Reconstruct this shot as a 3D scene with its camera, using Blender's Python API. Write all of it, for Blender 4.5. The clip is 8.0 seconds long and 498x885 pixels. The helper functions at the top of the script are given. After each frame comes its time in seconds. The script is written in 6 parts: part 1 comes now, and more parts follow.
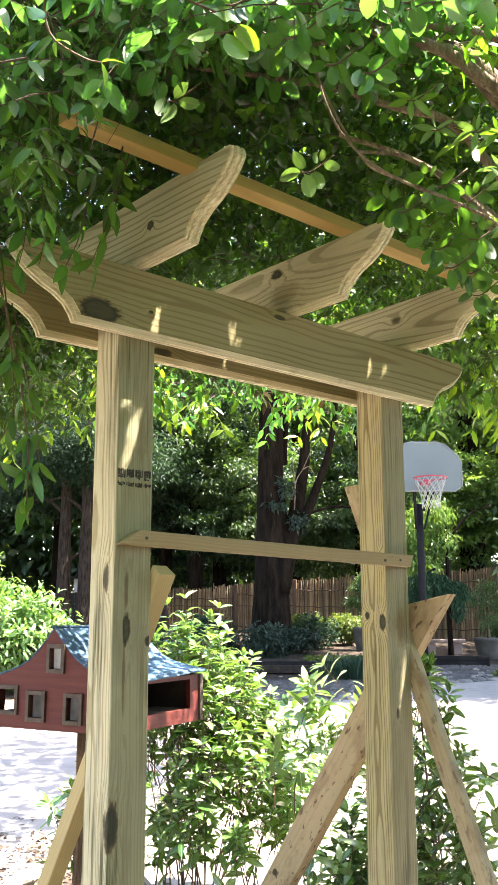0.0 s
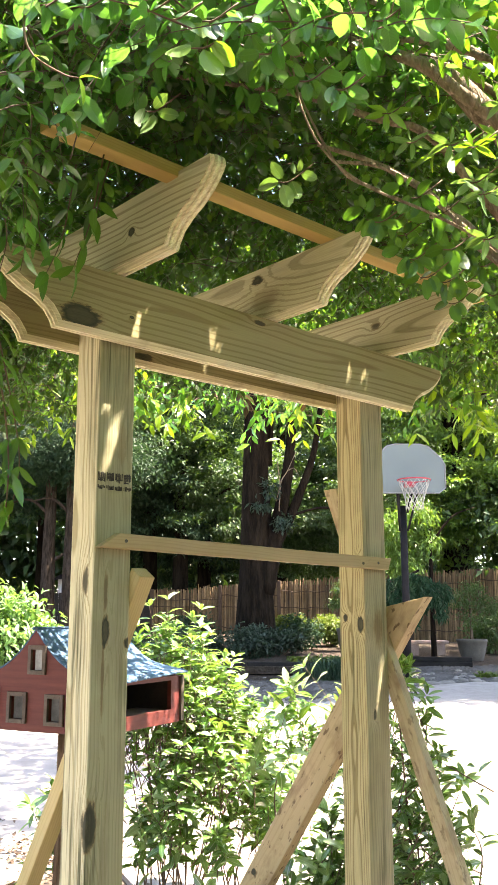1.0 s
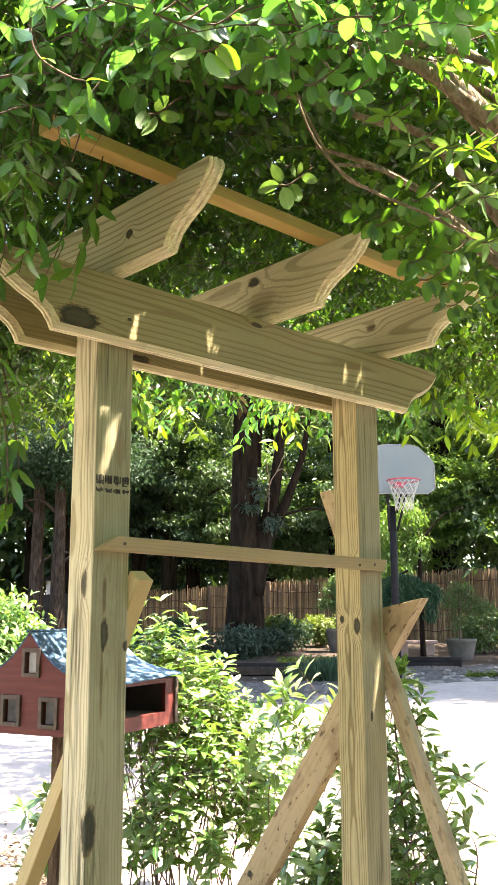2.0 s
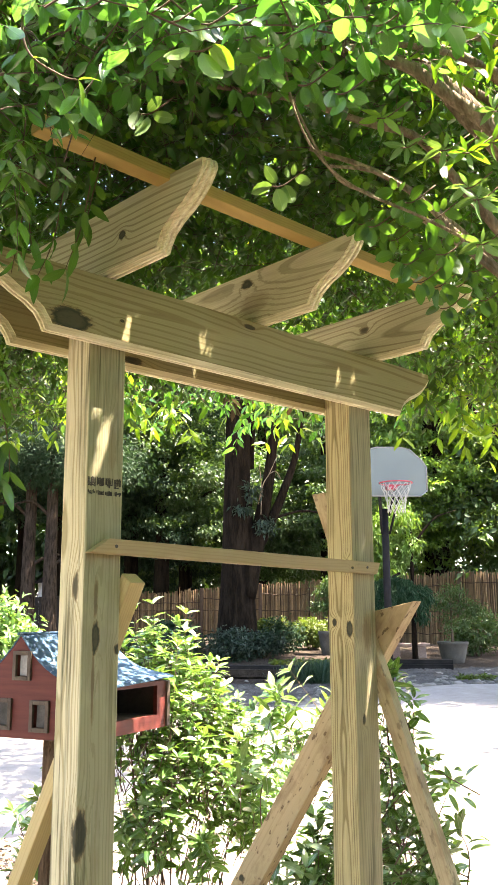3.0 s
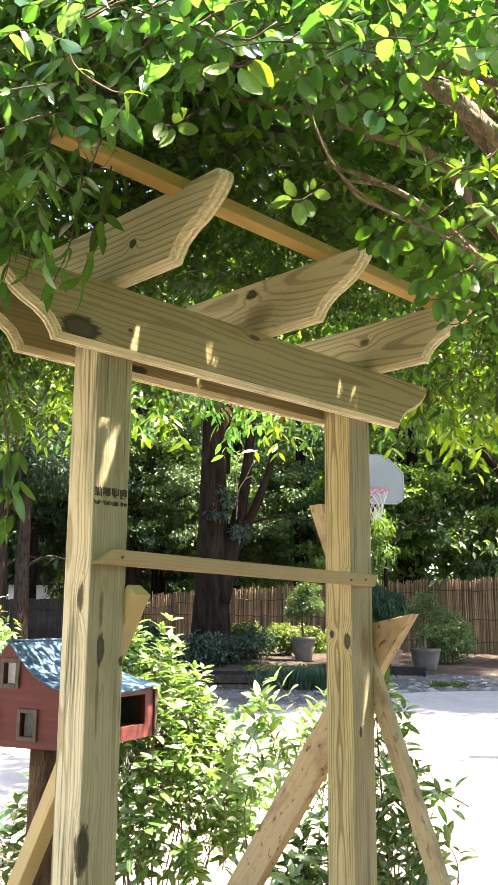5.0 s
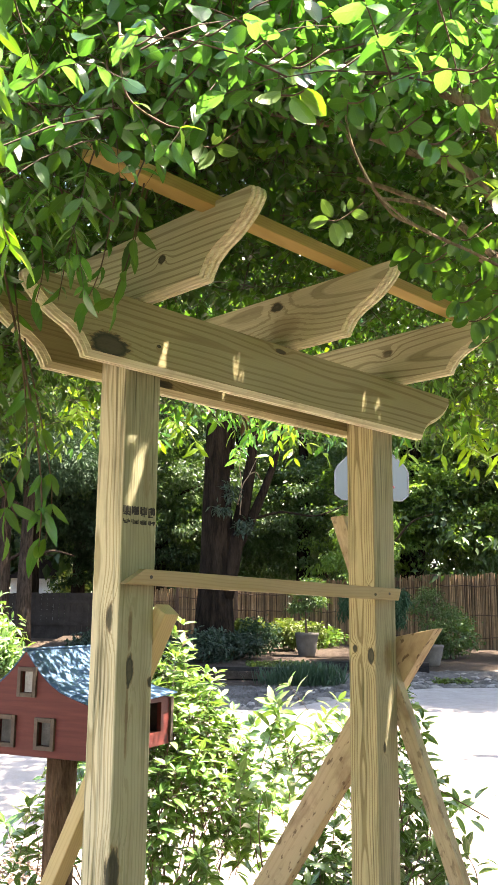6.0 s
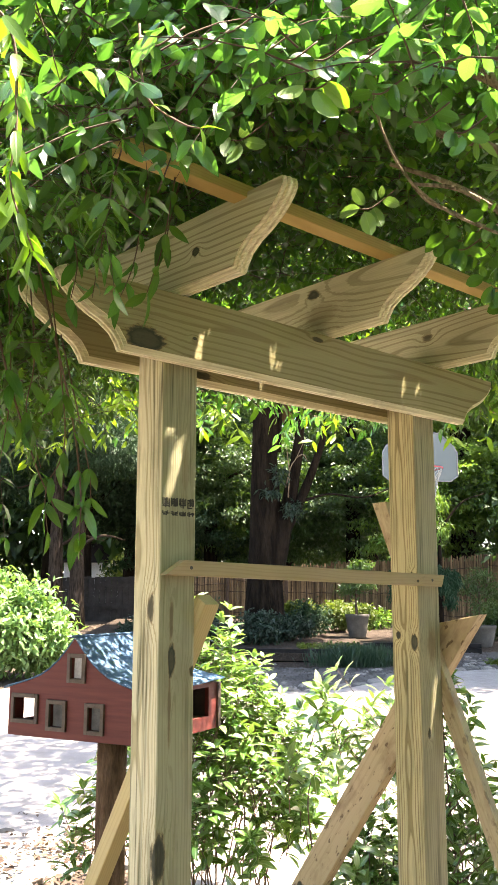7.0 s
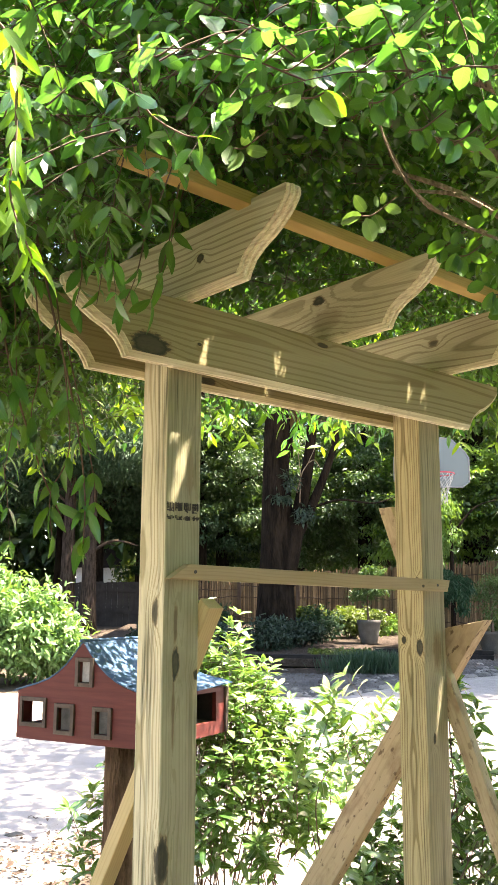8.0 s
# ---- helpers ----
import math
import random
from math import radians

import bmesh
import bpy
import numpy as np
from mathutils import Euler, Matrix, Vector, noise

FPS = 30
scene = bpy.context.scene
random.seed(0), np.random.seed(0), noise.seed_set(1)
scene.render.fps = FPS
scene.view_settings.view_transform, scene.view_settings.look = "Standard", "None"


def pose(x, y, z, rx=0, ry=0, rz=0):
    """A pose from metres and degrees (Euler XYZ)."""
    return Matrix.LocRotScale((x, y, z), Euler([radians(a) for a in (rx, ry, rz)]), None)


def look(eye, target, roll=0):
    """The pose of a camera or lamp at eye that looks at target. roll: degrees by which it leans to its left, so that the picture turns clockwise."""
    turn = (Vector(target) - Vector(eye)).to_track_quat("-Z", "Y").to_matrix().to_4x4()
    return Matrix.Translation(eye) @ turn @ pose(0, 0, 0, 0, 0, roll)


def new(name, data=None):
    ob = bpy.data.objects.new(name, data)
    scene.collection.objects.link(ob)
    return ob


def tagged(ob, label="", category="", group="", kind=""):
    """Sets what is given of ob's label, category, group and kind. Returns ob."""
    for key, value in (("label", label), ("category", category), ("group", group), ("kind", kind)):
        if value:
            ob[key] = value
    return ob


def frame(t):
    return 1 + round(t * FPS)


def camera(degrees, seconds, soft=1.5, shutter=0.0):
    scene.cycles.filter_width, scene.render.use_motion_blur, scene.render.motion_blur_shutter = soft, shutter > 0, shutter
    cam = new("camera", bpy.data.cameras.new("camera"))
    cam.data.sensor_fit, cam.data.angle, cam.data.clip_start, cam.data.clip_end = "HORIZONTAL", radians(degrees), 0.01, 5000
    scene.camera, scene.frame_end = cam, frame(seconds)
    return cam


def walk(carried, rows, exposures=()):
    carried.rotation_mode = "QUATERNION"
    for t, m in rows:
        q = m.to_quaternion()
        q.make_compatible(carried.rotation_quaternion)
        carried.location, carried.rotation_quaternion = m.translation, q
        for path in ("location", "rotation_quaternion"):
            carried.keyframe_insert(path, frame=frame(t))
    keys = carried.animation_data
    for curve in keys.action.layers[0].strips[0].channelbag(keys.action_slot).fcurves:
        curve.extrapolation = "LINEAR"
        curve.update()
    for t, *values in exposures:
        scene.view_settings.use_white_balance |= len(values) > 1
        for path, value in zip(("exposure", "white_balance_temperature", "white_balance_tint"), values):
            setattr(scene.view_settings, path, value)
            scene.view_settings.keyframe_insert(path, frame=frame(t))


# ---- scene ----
cam = camera(31.1, 8.0)
PATH = [
    (0, (-0.979, -1.515, 1.488), (0.32, -0.041, 1.86), -0.1),
    (0.5, (-0.969, -1.532, 1.491), (0.342, -0.069, 1.866), 0.1),
    (1, (-0.985, -1.543, 1.491), (0.338, -0.09, 1.865), 0.0),
    (2.5, (-1.001, -1.523, 1.496), (0.347, -0.095, 1.873), -0.2),
    (3, (-0.996, -1.523, 1.496), (0.357, -0.101, 1.876), -0.2),
    (3.5, (-1.003, -1.52, 1.499), (0.357, -0.105, 1.884), -1.4),
    (4, (-1.011, -1.512, 1.504), (0.355, -0.104, 1.895), -0.4),
    (4.5, (-1.028, -1.505, 1.504), (0.345, -0.104, 1.894), 0.2),
    (5.8, (-1.074, -1.422, 1.555), (0.353, -0.076, 1.944), 0.4),
    (6, (-1.08, -1.422, 1.567), (0.316, -0.039, 1.941), 0.6),
    (6.5, (-1.075, -1.43, 1.579), (0.277, 0.003, 1.923), -0.1),
    (7, (-1.069, -1.443, 1.583), (0.254, 0.019, 1.917), 0.1),
    (7.5, (-1.074, -1.46, 1.581), (0.237, 0.014, 1.917), 0.3),
    (8, (-1.064, -1.463, 1.58), (0.237, 0.016, 1.926), 0.3),
]
walk(cam, [(t, look(eye, target, roll)) for t, eye, target, roll in PATH], [(0.0, 3.25, 6900, 18), (1.0, 3.37, 7400, 19), (4.5, 3.36, 7450, 19), (6.0, 3.17, 7400, 19), (7.0, 3.17, 7400, 19), (8.0, 3.23, 7400, 19)])

# ---- world, sun, exposure ----
SUN_FROM = Vector((0.26, -0.27, 1.0)).normalized()
world = bpy.data.worlds.new("world")
scene.world = world
world.use_nodes = True
wn = world.node_tree.nodes
sky = wn.new("ShaderNodeTexSky")
sky.sky_type, sky.sun_disc = "NISHITA", False
sky.sun_elevation = math.asin(SUN_FROM.z)
sky.sun_rotation = math.atan2(SUN_FROM.x, SUN_FROM.y)
wn["Background"].inputs["Strength"].default_value = 0.108
world.node_tree.links.new(sky.outputs[0], wn["Background"].inputs["Color"])
sun_data = bpy.data.lights.new("sun", "SUN")
sun_data.energy, sun_data.angle, sun_data.color = 5.0, radians(0.55), (1.0, 0.95, 0.86)
sun = new("sun", sun_data)
sun.matrix_world = look((0, 0, 30), Vector((0, 0, 30)) - SUN_FROM)


# ---- materials ----
class Nodes:
    """A small builder of node materials."""

    def __init__(self, name):
        self.mat = bpy.data.materials.new(name)
        self.mat.use_nodes = True
        self.tree = self.mat.node_tree
        self.bsdf = self.tree.nodes["Principled BSDF"]
        self.out = self.tree.nodes["Material Output"]

    def add(self, kind, **inputs):
        n = self.tree.nodes.new("ShaderNode" + kind)
        for k, v in inputs.items():
            self.put(n.inputs[k.replace("_", " ")], v)
        return n

    def put(self, socket, v):
        if isinstance(v, bpy.types.NodeSocket):
            self.tree.links.new(v, socket)
        elif isinstance(v, tuple) and len(v) == 3 and socket.type == "RGBA":
            socket.default_value = (*v, 1)
        else:
            socket.default_value = v

    def math(self, op, a, b=0.0, c=0.0):
        n = self.tree.nodes.new("ShaderNodeMath")
        n.operation = op
        for s, v in zip(n.inputs, (a, b, c)):
            self.put(s, v)
        return n.outputs[0]

    def vmath(self, op, a, b=(0, 0, 0)):
        n = self.tree.nodes.new("ShaderNodeVectorMath")
        n.operation = op
        self.put(n.inputs[0], a)
        self.put(n.inputs[1], b)
        return n.outputs["Value"] if op in ("LENGTH", "DISTANCE", "DOT_PRODUCT") else n.outputs[0]

    def coords(self, kind="Object", scale=(1, 1, 1)):
        tc = self.tree.nodes.new("ShaderNodeTexCoord")
        return self.vmath("MULTIPLY", tc.outputs[kind], scale)

    def noise(self, vec, scale, detail=3.0, rough=0.55):
        n = self.add("TexNoise", Vector=vec, Scale=scale, Detail=detail, Roughness=rough)
        return n.outputs["Fac"]

    def ramp(self, fac, *stops):
        n = self.tree.nodes.new("ShaderNodeValToRGB")
        el = n.color_ramp.elements
        while len(el) < len(stops):
            el.new(0.5)
        for e, (p, c) in zip(el, stops):
            e.position, e.color = p, ((*c, 1) if isinstance(c, tuple) else (c, c, c, 1))
        self.put(n.inputs[0], fac)
        return n.outputs[0]

    def mix(self, fac, a, b, mode="MIX"):
        n = self.tree.nodes.new("ShaderNodeMix")
        n.data_type, n.blend_type = "RGBA", mode
        self.put(n.inputs[0], fac)
        self.put(n.inputs[6], a)
        self.put(n.inputs[7], b)
        return n.outputs[2]

    def bump(self, height, strength=0.3, distance=0.01):
        n = self.add("Bump", Height=height, Strength=strength, Distance=distance)
        self.put(self.bsdf.inputs["Normal"], n.outputs[0])

    def set(self, **kw):
        for k, v in kw.items():
            self.put(self.bsdf.inputs[k.replace("_", " ")], v)
        return self.mat


def wood(name, light, dark, knots=(), seed=0.0, spacing=0.007, tilt=0.02, pith=(0.05, 0.03), stain=0.35, dirt=0.25, streak=0.0, face=0.0, shade_tint=(0.21, 0.20, 0.09), wave=0.024, soft_rings=1.0):
    """Sawn softwood, grain along local x: growth rings round a pith, bent round knots (x, y, z, half length, half width, darkness)."""
    m = Nodes(name)
    p = m.coords()
    sep = m.add("SeparateXYZ", Vector=p)
    x, y, z = sep.outputs
    far = m.vmath("ADD", m.vmath("MULTIPLY", p, (1.6, 5, 5)), (seed, seed * 1.7, 0))
    wob = m.math("SUBTRACT", m.noise(far, 1.0, 2.0), 0.5)
    wob2 = m.math("SUBTRACT", m.noise(m.vmath("MULTIPLY", p, (1.2, 1, 1)), 2.3, 1.0), 0.5)
    yy = m.math("ADD", m.math("ADD", y, pith[0]), m.math("MULTIPLY", x, tilt))
    zz = m.math("ADD", m.math("ADD", z, pith[1]), m.math("MULTIPLY", wob2, wave))
    r = m.math("SQRT", m.math("ADD", m.math("MULTIPLY", yy, yy), m.math("MULTIPLY", zz, zz)))
    r = m.math("ADD", r, m.math("MULTIPLY", wob, 0.007))
    mask = None
    ragged = m.math("SUBTRACT", m.noise(m.vmath("MULTIPLY", p, (28, 95, 95)), 1.0, 4.0, 0.7), 0.5)
    for kx, ky, kz, a, b, dk in knots:
        d = m.vmath("LENGTH", m.vmath("MULTIPLY", m.vmath("SUBTRACT", p, (kx, ky, kz)), (1 / a, 1 / b, 1 / b)))
        d = m.math("ADD", d, m.math("MULTIPLY", ragged, 1.3))
        bend = m.math("EXPONENT", m.math("MULTIPLY", m.math("MULTIPLY", d, d), -0.3))
        r = m.math("ADD", r, m.math("MULTIPLY", bend, 0.016))
        spot = m.math("MULTIPLY", m.math("EXPONENT", m.math("MULTIPLY", m.math("POWER", m.math("MAXIMUM", d, 0.0), 6.0), -1.2)), dk)
        mask = spot if mask is None else m.math("MAXIMUM", mask, spot)
    # wide and narrow years, and late wood that is now a hairline, now a broad band
    years = m.add("CombineXYZ", X=m.math("MULTIPLY", r, 0.42 / spacing), Y=seed)
    uneven = m.math("SUBTRACT", m.noise(years.outputs[0], 1.0, 2.0), 0.5)
    phase = m.math("ADD", m.math("MULTIPLY", r, 2 * math.pi / spacing), m.math("MULTIPLY", uneven, 7.0))
    ring = m.math("MULTIPLY_ADD", m.math("SINE", phase), 0.5, 0.5)
    late = m.math("MULTIPLY_ADD", m.noise(m.vmath("MULTIPLY", years.outputs[0], (2.3, 1, 1)), 1.0, 1.0), 0.5, -0.25)
    band = m.ramp(m.math("ADD", ring, late), (0.68, 0.0), (0.95, 1.0), (1.0, 0.85))
    fibre = m.noise(m.vmath("MULTIPLY", p, (9, 420, 420)), 1.0, 2.0)
    blotch = m.noise(m.vmath("ADD", m.vmath("MULTIPLY", p, (1.8, 7, 7)), (seed * 3, 0, 0)), 1.0, 4.0)
    strength = m.ramp(blotch, (0.3, 0.5 * soft_rings), (0.75, soft_rings))
    col = m.mix(m.math("MULTIPLY", band, strength), light, dark)
    col = m.mix(m.ramp(blotch, (0.35, 0.0), (0.8, stain)), col, (light[0] * 0.62, light[1] * 0.72, light[2] * 0.62))
    col = m.mix(m.ramp(fibre, (0.3, 0.22), (0.6, 0.0)), col, (dark[0] * 0.8, dark[1] * 0.8, dark[2] * 0.8))
    spots = m.noise(m.vmath("MULTIPLY", p, (30, 60, 60)), 1.0, 3.0)
    col = m.mix(m.ramp(spots, (0.68 - 0.09 * (dirt > 0.3), 0.0), (0.8 - 0.14 * (dirt > 0.3), dirt)), col, (0.10, 0.06, 0.03))
    if dirt > 0.3:
        smear = m.noise(m.vmath("MULTIPLY", p, (7, 16, 16)), 1.0, 4.0, 0.65)
        col = m.mix(m.ramp(smear, (0.5, 0.0), (0.68, 0.6)), col, (0.19, 0.105, 0.05))
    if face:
        # the front face is greener, and its shade is put into the colour
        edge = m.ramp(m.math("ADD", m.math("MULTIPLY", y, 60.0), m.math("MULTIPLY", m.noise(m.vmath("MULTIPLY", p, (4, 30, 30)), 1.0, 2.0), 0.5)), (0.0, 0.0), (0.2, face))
        col = m.mix(edge, col, m.mix(0.8, col, shade_tint))
    if streak:
        run = m.noise(m.vmath("ADD", m.vmath("MULTIPLY", p, (2.2, 75, 75)), (seed * 5, 0, 0)), 1.0, 3.0, 0.6)
        patch = m.noise(m.vmath("ADD", m.vmath("MULTIPLY", p, (3.0, 9, 9)), (seed * 2, 0, 0)), 1.0, 2.0)
        col = m.mix(m.math("MULTIPLY", m.ramp(run, (0.51, 0.0), (0.64, streak)), m.ramp(patch, (0.40, 0.0), (0.58, 1.0))), col, (0.085, 0.088, 0.04))
        grime = m.noise(m.vmath("ADD", m.vmath("MULTIPLY", p, (5.0, 26, 26)), (seed, 0, 0)), 1.0, 5.0, 0.65)
        col = m.mix(m.ramp(grime, (0.50, 0.0), (0.70, 0.55 * streak)), col, (0.20, 0.175, 0.095))
    if mask is not None:
        whorl = m.math("MULTIPLY_ADD", m.math("SINE", m.math("MULTIPLY", m.math("ADD", mask, m.math("MULTIPLY", ragged, 0.8)), 14.0)), 0.5, 0.5)
        kcol = m.mix(m.math("MULTIPLY", whorl, 0.55), (0.032, 0.037, 0.023), (0.115, 0.108, 0.062))
        col = m.mix(m.ramp(mask, (0.02, 0.0), (0.3, 0.55)), col, (0.22, 0.13, 0.05))
        col = m.mix(m.ramp(mask, (0.25, 0.0), (0.55, 0.95)), col, kcol)
    m.bump(m.math("ADD", m.math("MULTIPLY", fibre, 0.6), m.math("MULTIPLY", band, 0.5)), 0.35, 0.0012)
    return m.set(Base_Color=col, Roughness=m.ramp(fibre, (0.2, 0.62), (0.8, 0.8)), Specular_IOR_Level=0.3)


def leaf(name, a, b, c, glow, through_leaf=0.42, rough=0.42, gloss=0.45):
    """Foliage: three greens picked per leaf, light shining through, a waxy sheen."""
    m = Nodes(name)
    geo = m.add("NewGeometry")
    rnd = geo.outputs["Random Per Island"]
    p = m.coords()
    var = m.noise(p, 45.0, 2.0)
    col = m.ramp(rnd, (0.0, a), (0.55, b), (1.0, c))
    col = m.mix(m.math("MULTIPLY", var, 0.5), col, (a[0] * 0.7, a[1] * 0.75, a[2] * 0.7))
    uvs = m.add("UVMap")
    uvs.uv_map = "blade"
    sep = m.add("SeparateXYZ", Vector=uvs.outputs[0])
    off = m.math("ABSOLUTE", m.math("SUBTRACT", sep.outputs[0], 0.5))
    rib = m.ramp(off, (0.0, 1.0), (0.05, 0.0))
    veins = m.math("SINE", m.math("MULTIPLY", m.math("SUBTRACT", m.math("MULTIPLY", sep.outputs[1], 9.0), m.math("MULTIPLY", off, 5.0)), 6.283))
    col = m.mix(m.math("MULTIPLY", rib, 0.35), col, (c[0] * 1.5, c[1] * 1.35, c[2] * 1.6))
    m.bump(m.math("SUBTRACT", m.math("MULTIPLY", veins, 0.12), rib), 0.25, 0.001)
    m.set(Base_Color=col, Roughness=rough, Specular_IOR_Level=gloss)
    back = m.mix(rnd, glow, (glow[0] * 0.6, glow[1] * 0.75, glow[2] * 0.6))
    back = m.mix(m.ramp(veins, (0.75, 0.0), (1.0, 0.3)), back, (glow[0] * 0.5, glow[1] * 0.6, glow[2] * 0.5))
    tr = m.add("BsdfTranslucent", Color=back)
    mixed = m.add("MixShader", Fac=through_leaf)
    m.tree.links.new(m.bsdf.outputs[0], mixed.inputs[1])
    m.tree.links.new(tr.outputs[0], mixed.inputs[2])
    m.tree.links.new(mixed.outputs[0], m.out.inputs[0])
    return m.mat


def plain(name, a, b, scale=8.0, rough=0.7, metal=0.0, bump=0.2, dist=0.004, detail=5.0, spec=0.4):
    """A mottled surface between two colours at two scales."""
    m = Nodes(name)
    p = m.coords()
    big, fine = m.noise(p, scale, detail), m.noise(p, scale * 9, 3.0)
    col = m.mix(m.ramp(big, (0.3, 0.0), (0.7, 1.0)), a, b)
    col = m.mix(m.ramp(fine, (0.35, 0.35), (0.65, 0.0)), col, (a[0] * 0.55, a[1] * 0.55, a[2] * 0.55))
    if bump:
        m.bump(m.math("ADD", big, fine), bump, dist)
    return m.set(Base_Color=col, Roughness=rough, Metallic=metal, Specular_IOR_Level=spec)


def bark(name, a, b, scale=14.0):
    m = Nodes(name)
    p = m.coords("Object", (1, 1, 0.18))
    ridge, fine = m.noise(p, scale, 5.0, 0.65), m.noise(p, scale * 6, 3.0)
    col = m.mix(m.ramp(ridge, (0.38, 0.0), (0.62, 1.0)), a, b)
    col = m.mix(m.ramp(fine, (0.3, 0.4), (0.6, 0.0)), col, (a[0] * 0.5, a[1] * 0.5, a[2] * 0.5))
    m.bump(m.math("ADD", ridge, m.math("MULTIPLY", fine, 0.4)), 0.8, 0.03)
    return m.set(Base_Color=col, Roughness=0.95, Specular_IOR_Level=0.05)


def ground_soil(name, k):
    m = Nodes(name)
    p = m.coords()
    big, mid, fine = m.noise(p, 0.7, 4.0), m.noise(p, 9.0, 5.0, 0.7), m.noise(p, 60.0, 4.0, 0.7)
    col = m.ramp(mid, (0.25, (0.030 * k, 0.023 * k, 0.018 * k)), (0.55, (0.080 * k, 0.060 * k, 0.045 * k)), (0.8, (0.15 * k, 0.118 * k, 0.092 * k)))
    col = m.mix(m.ramp(big, (0.4, 0.0), (0.7, 0.5)), col, (0.06 * k, 0.05 * k, 0.035 * k))
    col = m.mix(m.ramp(fine, (0.62, 0.0), (0.75, 0.6)), col, (0.14 * k, 0.108 * k, 0.08 * k))
    m.bump(m.math("ADD", mid, fine), 0.9, 0.03)
    return m.set(Base_Color=col, Roughness=0.95, Specular_IOR_Level=0.15)


def drive_surface():
    m = Nodes("pale_worn_concrete")
    p = m.coords()
    big, mid, fine = m.noise(p, 0.5, 4.0), m.noise(p, 6.0, 5.0, 0.65), m.noise(p, 120.0, 3.0, 0.7)
    col = m.ramp(mid, (0.25, (0.28, 0.252, 0.225)), (0.7, (0.42, 0.385, 0.345)))
    col = m.mix(m.ramp(big, (0.35, 0.0), (0.7, 0.5)), col, (0.31, 0.285, 0.26))
    col = m.mix(m.ramp(fine, (0.3, 0.5), (0.55, 0.0)), col, (0.15, 0.137, 0.123))
    m.bump(m.math("ADD", fine, m.math("MULTIPLY", mid, 0.6)), 0.5, 0.006)
    return m.set(Base_Color=col, Roughness=0.9, Specular_IOR_Level=0.2)


def red_paint():
    m = Nodes("weathered_red_paint")
    p = m.coords()
    streak, chip = m.noise(m.vmath("MULTIPLY", p, (3, 3, 40)), 1.5, 4.0), m.noise(p, 60.0, 4.0, 0.7)
    col = m.mix(m.ramp(streak, (0.3, 0.0), (0.7, 1.0)), (0.105, 0.018, 0.014), (0.16, 0.033, 0.025))
    col = m.mix(m.ramp(chip, (0.66, 0.0), (0.74, 0.75)), col, (0.10, 0.035, 0.03))
    m.bump(m.math("ADD", streak, chip), 0.3, 0.002)
    return m.set(Base_Color=col, Roughness=0.6, Specular_IOR_Level=0.35)


def roof_blue():
    m = Nodes("blue_roof_sheet")
    p = m.coords()
    big, fleck = m.noise(p, 7.0, 4.0), m.noise(p, 85.0, 4.0, 0.7)
    col = m.mix(m.ramp(big, (0.35, 0.0), (0.65, 1.0)), (0.060, 0.125, 0.21), (0.095, 0.18, 0.28))
    col = m.mix(m.ramp(fleck, (0.57, 0.0), (0.66, 0.8)), col, (0.42, 0.47, 0.51))
    col = m.mix(m.ramp(fleck, (0.3, 0.6), (0.4, 0.0)), col, (0.08, 0.11, 0.15))
    m.bump(fleck, 0.35, 0.003)
    return m.set(Base_Color=col, Roughness=0.8, Specular_IOR_Level=0.2)


PINE_D = (0.20, 0.14, 0.05)
M_SOIL, M_DRIVE, M_RED, M_ROOF = ground_soil("pale_sandy_soil", 1.5), drive_surface(), red_paint(), roof_blue()
# pale routed edges, lightened further to stand in for light bounced off the ground
_cut = Nodes("bounce_lit_routed_pine")
_cp = _cut.coords()
_cn, _cf = _cut.noise(_cut.vmath("MULTIPLY", _cp, (5, 260, 260)), 1.0, 2.0), _cut.noise(_cp, 18.0, 4.0)
_cc = _cut.mix(_cut.ramp(_cn, (0.4, 0.0), (0.7, 0.7)), (0.90, 0.85, 0.62), (0.52, 0.45, 0.25))
_cc = _cut.mix(_cut.ramp(_cf, (0.55, 0.0), (0.75, 0.5)), _cc, (0.40, 0.33, 0.16))
_cut.bump(_cn, 0.4, 0.0015)
M_CUT = _cut.set(Base_Color=_cc, Roughness=0.85, Specular_IOR_Level=0.2)
M_MULCH = ground_soil("dark_bed_mulch", 0.8)
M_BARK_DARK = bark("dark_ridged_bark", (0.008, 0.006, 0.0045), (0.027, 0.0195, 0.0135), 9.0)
M_BARK_GREY = bark("grey_brown_bark", (0.10, 0.075, 0.055), (0.26, 0.20, 0.155), 30.0)
M_BARK_CEDAR = bark("dark_brown_cedar_bark", (0.028, 0.021, 0.016), (0.085, 0.063, 0.048), 22.0)
M_BARK_TAN = bark("tan_young_bark", (0.17, 0.125, 0.085), (0.36, 0.28, 0.20), 30.0)
M_TWIG = plain("brown_twig", (0.085, 0.05, 0.028), (0.17, 0.105, 0.06), 20.0, 0.8)
M_TWIG_DARK = plain("dark_twig", (0.06, 0.04, 0.025), (0.12, 0.08, 0.05), 20.0, 0.85)
# one vine in shaded, backlit and sunlit copies: light put into the greens
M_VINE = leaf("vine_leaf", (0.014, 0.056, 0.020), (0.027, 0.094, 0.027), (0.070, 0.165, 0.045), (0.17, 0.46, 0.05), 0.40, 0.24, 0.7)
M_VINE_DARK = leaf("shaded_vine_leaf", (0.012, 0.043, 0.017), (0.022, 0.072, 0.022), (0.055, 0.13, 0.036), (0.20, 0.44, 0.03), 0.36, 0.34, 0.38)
M_SHADY = leaf("deep_shade_vine_leaf", (0.014, 0.038, 0.015), (0.024, 0.058, 0.021), (0.052, 0.095, 0.030), (0.12, 0.23, 0.02), 0.30, 0.5, 0.2)
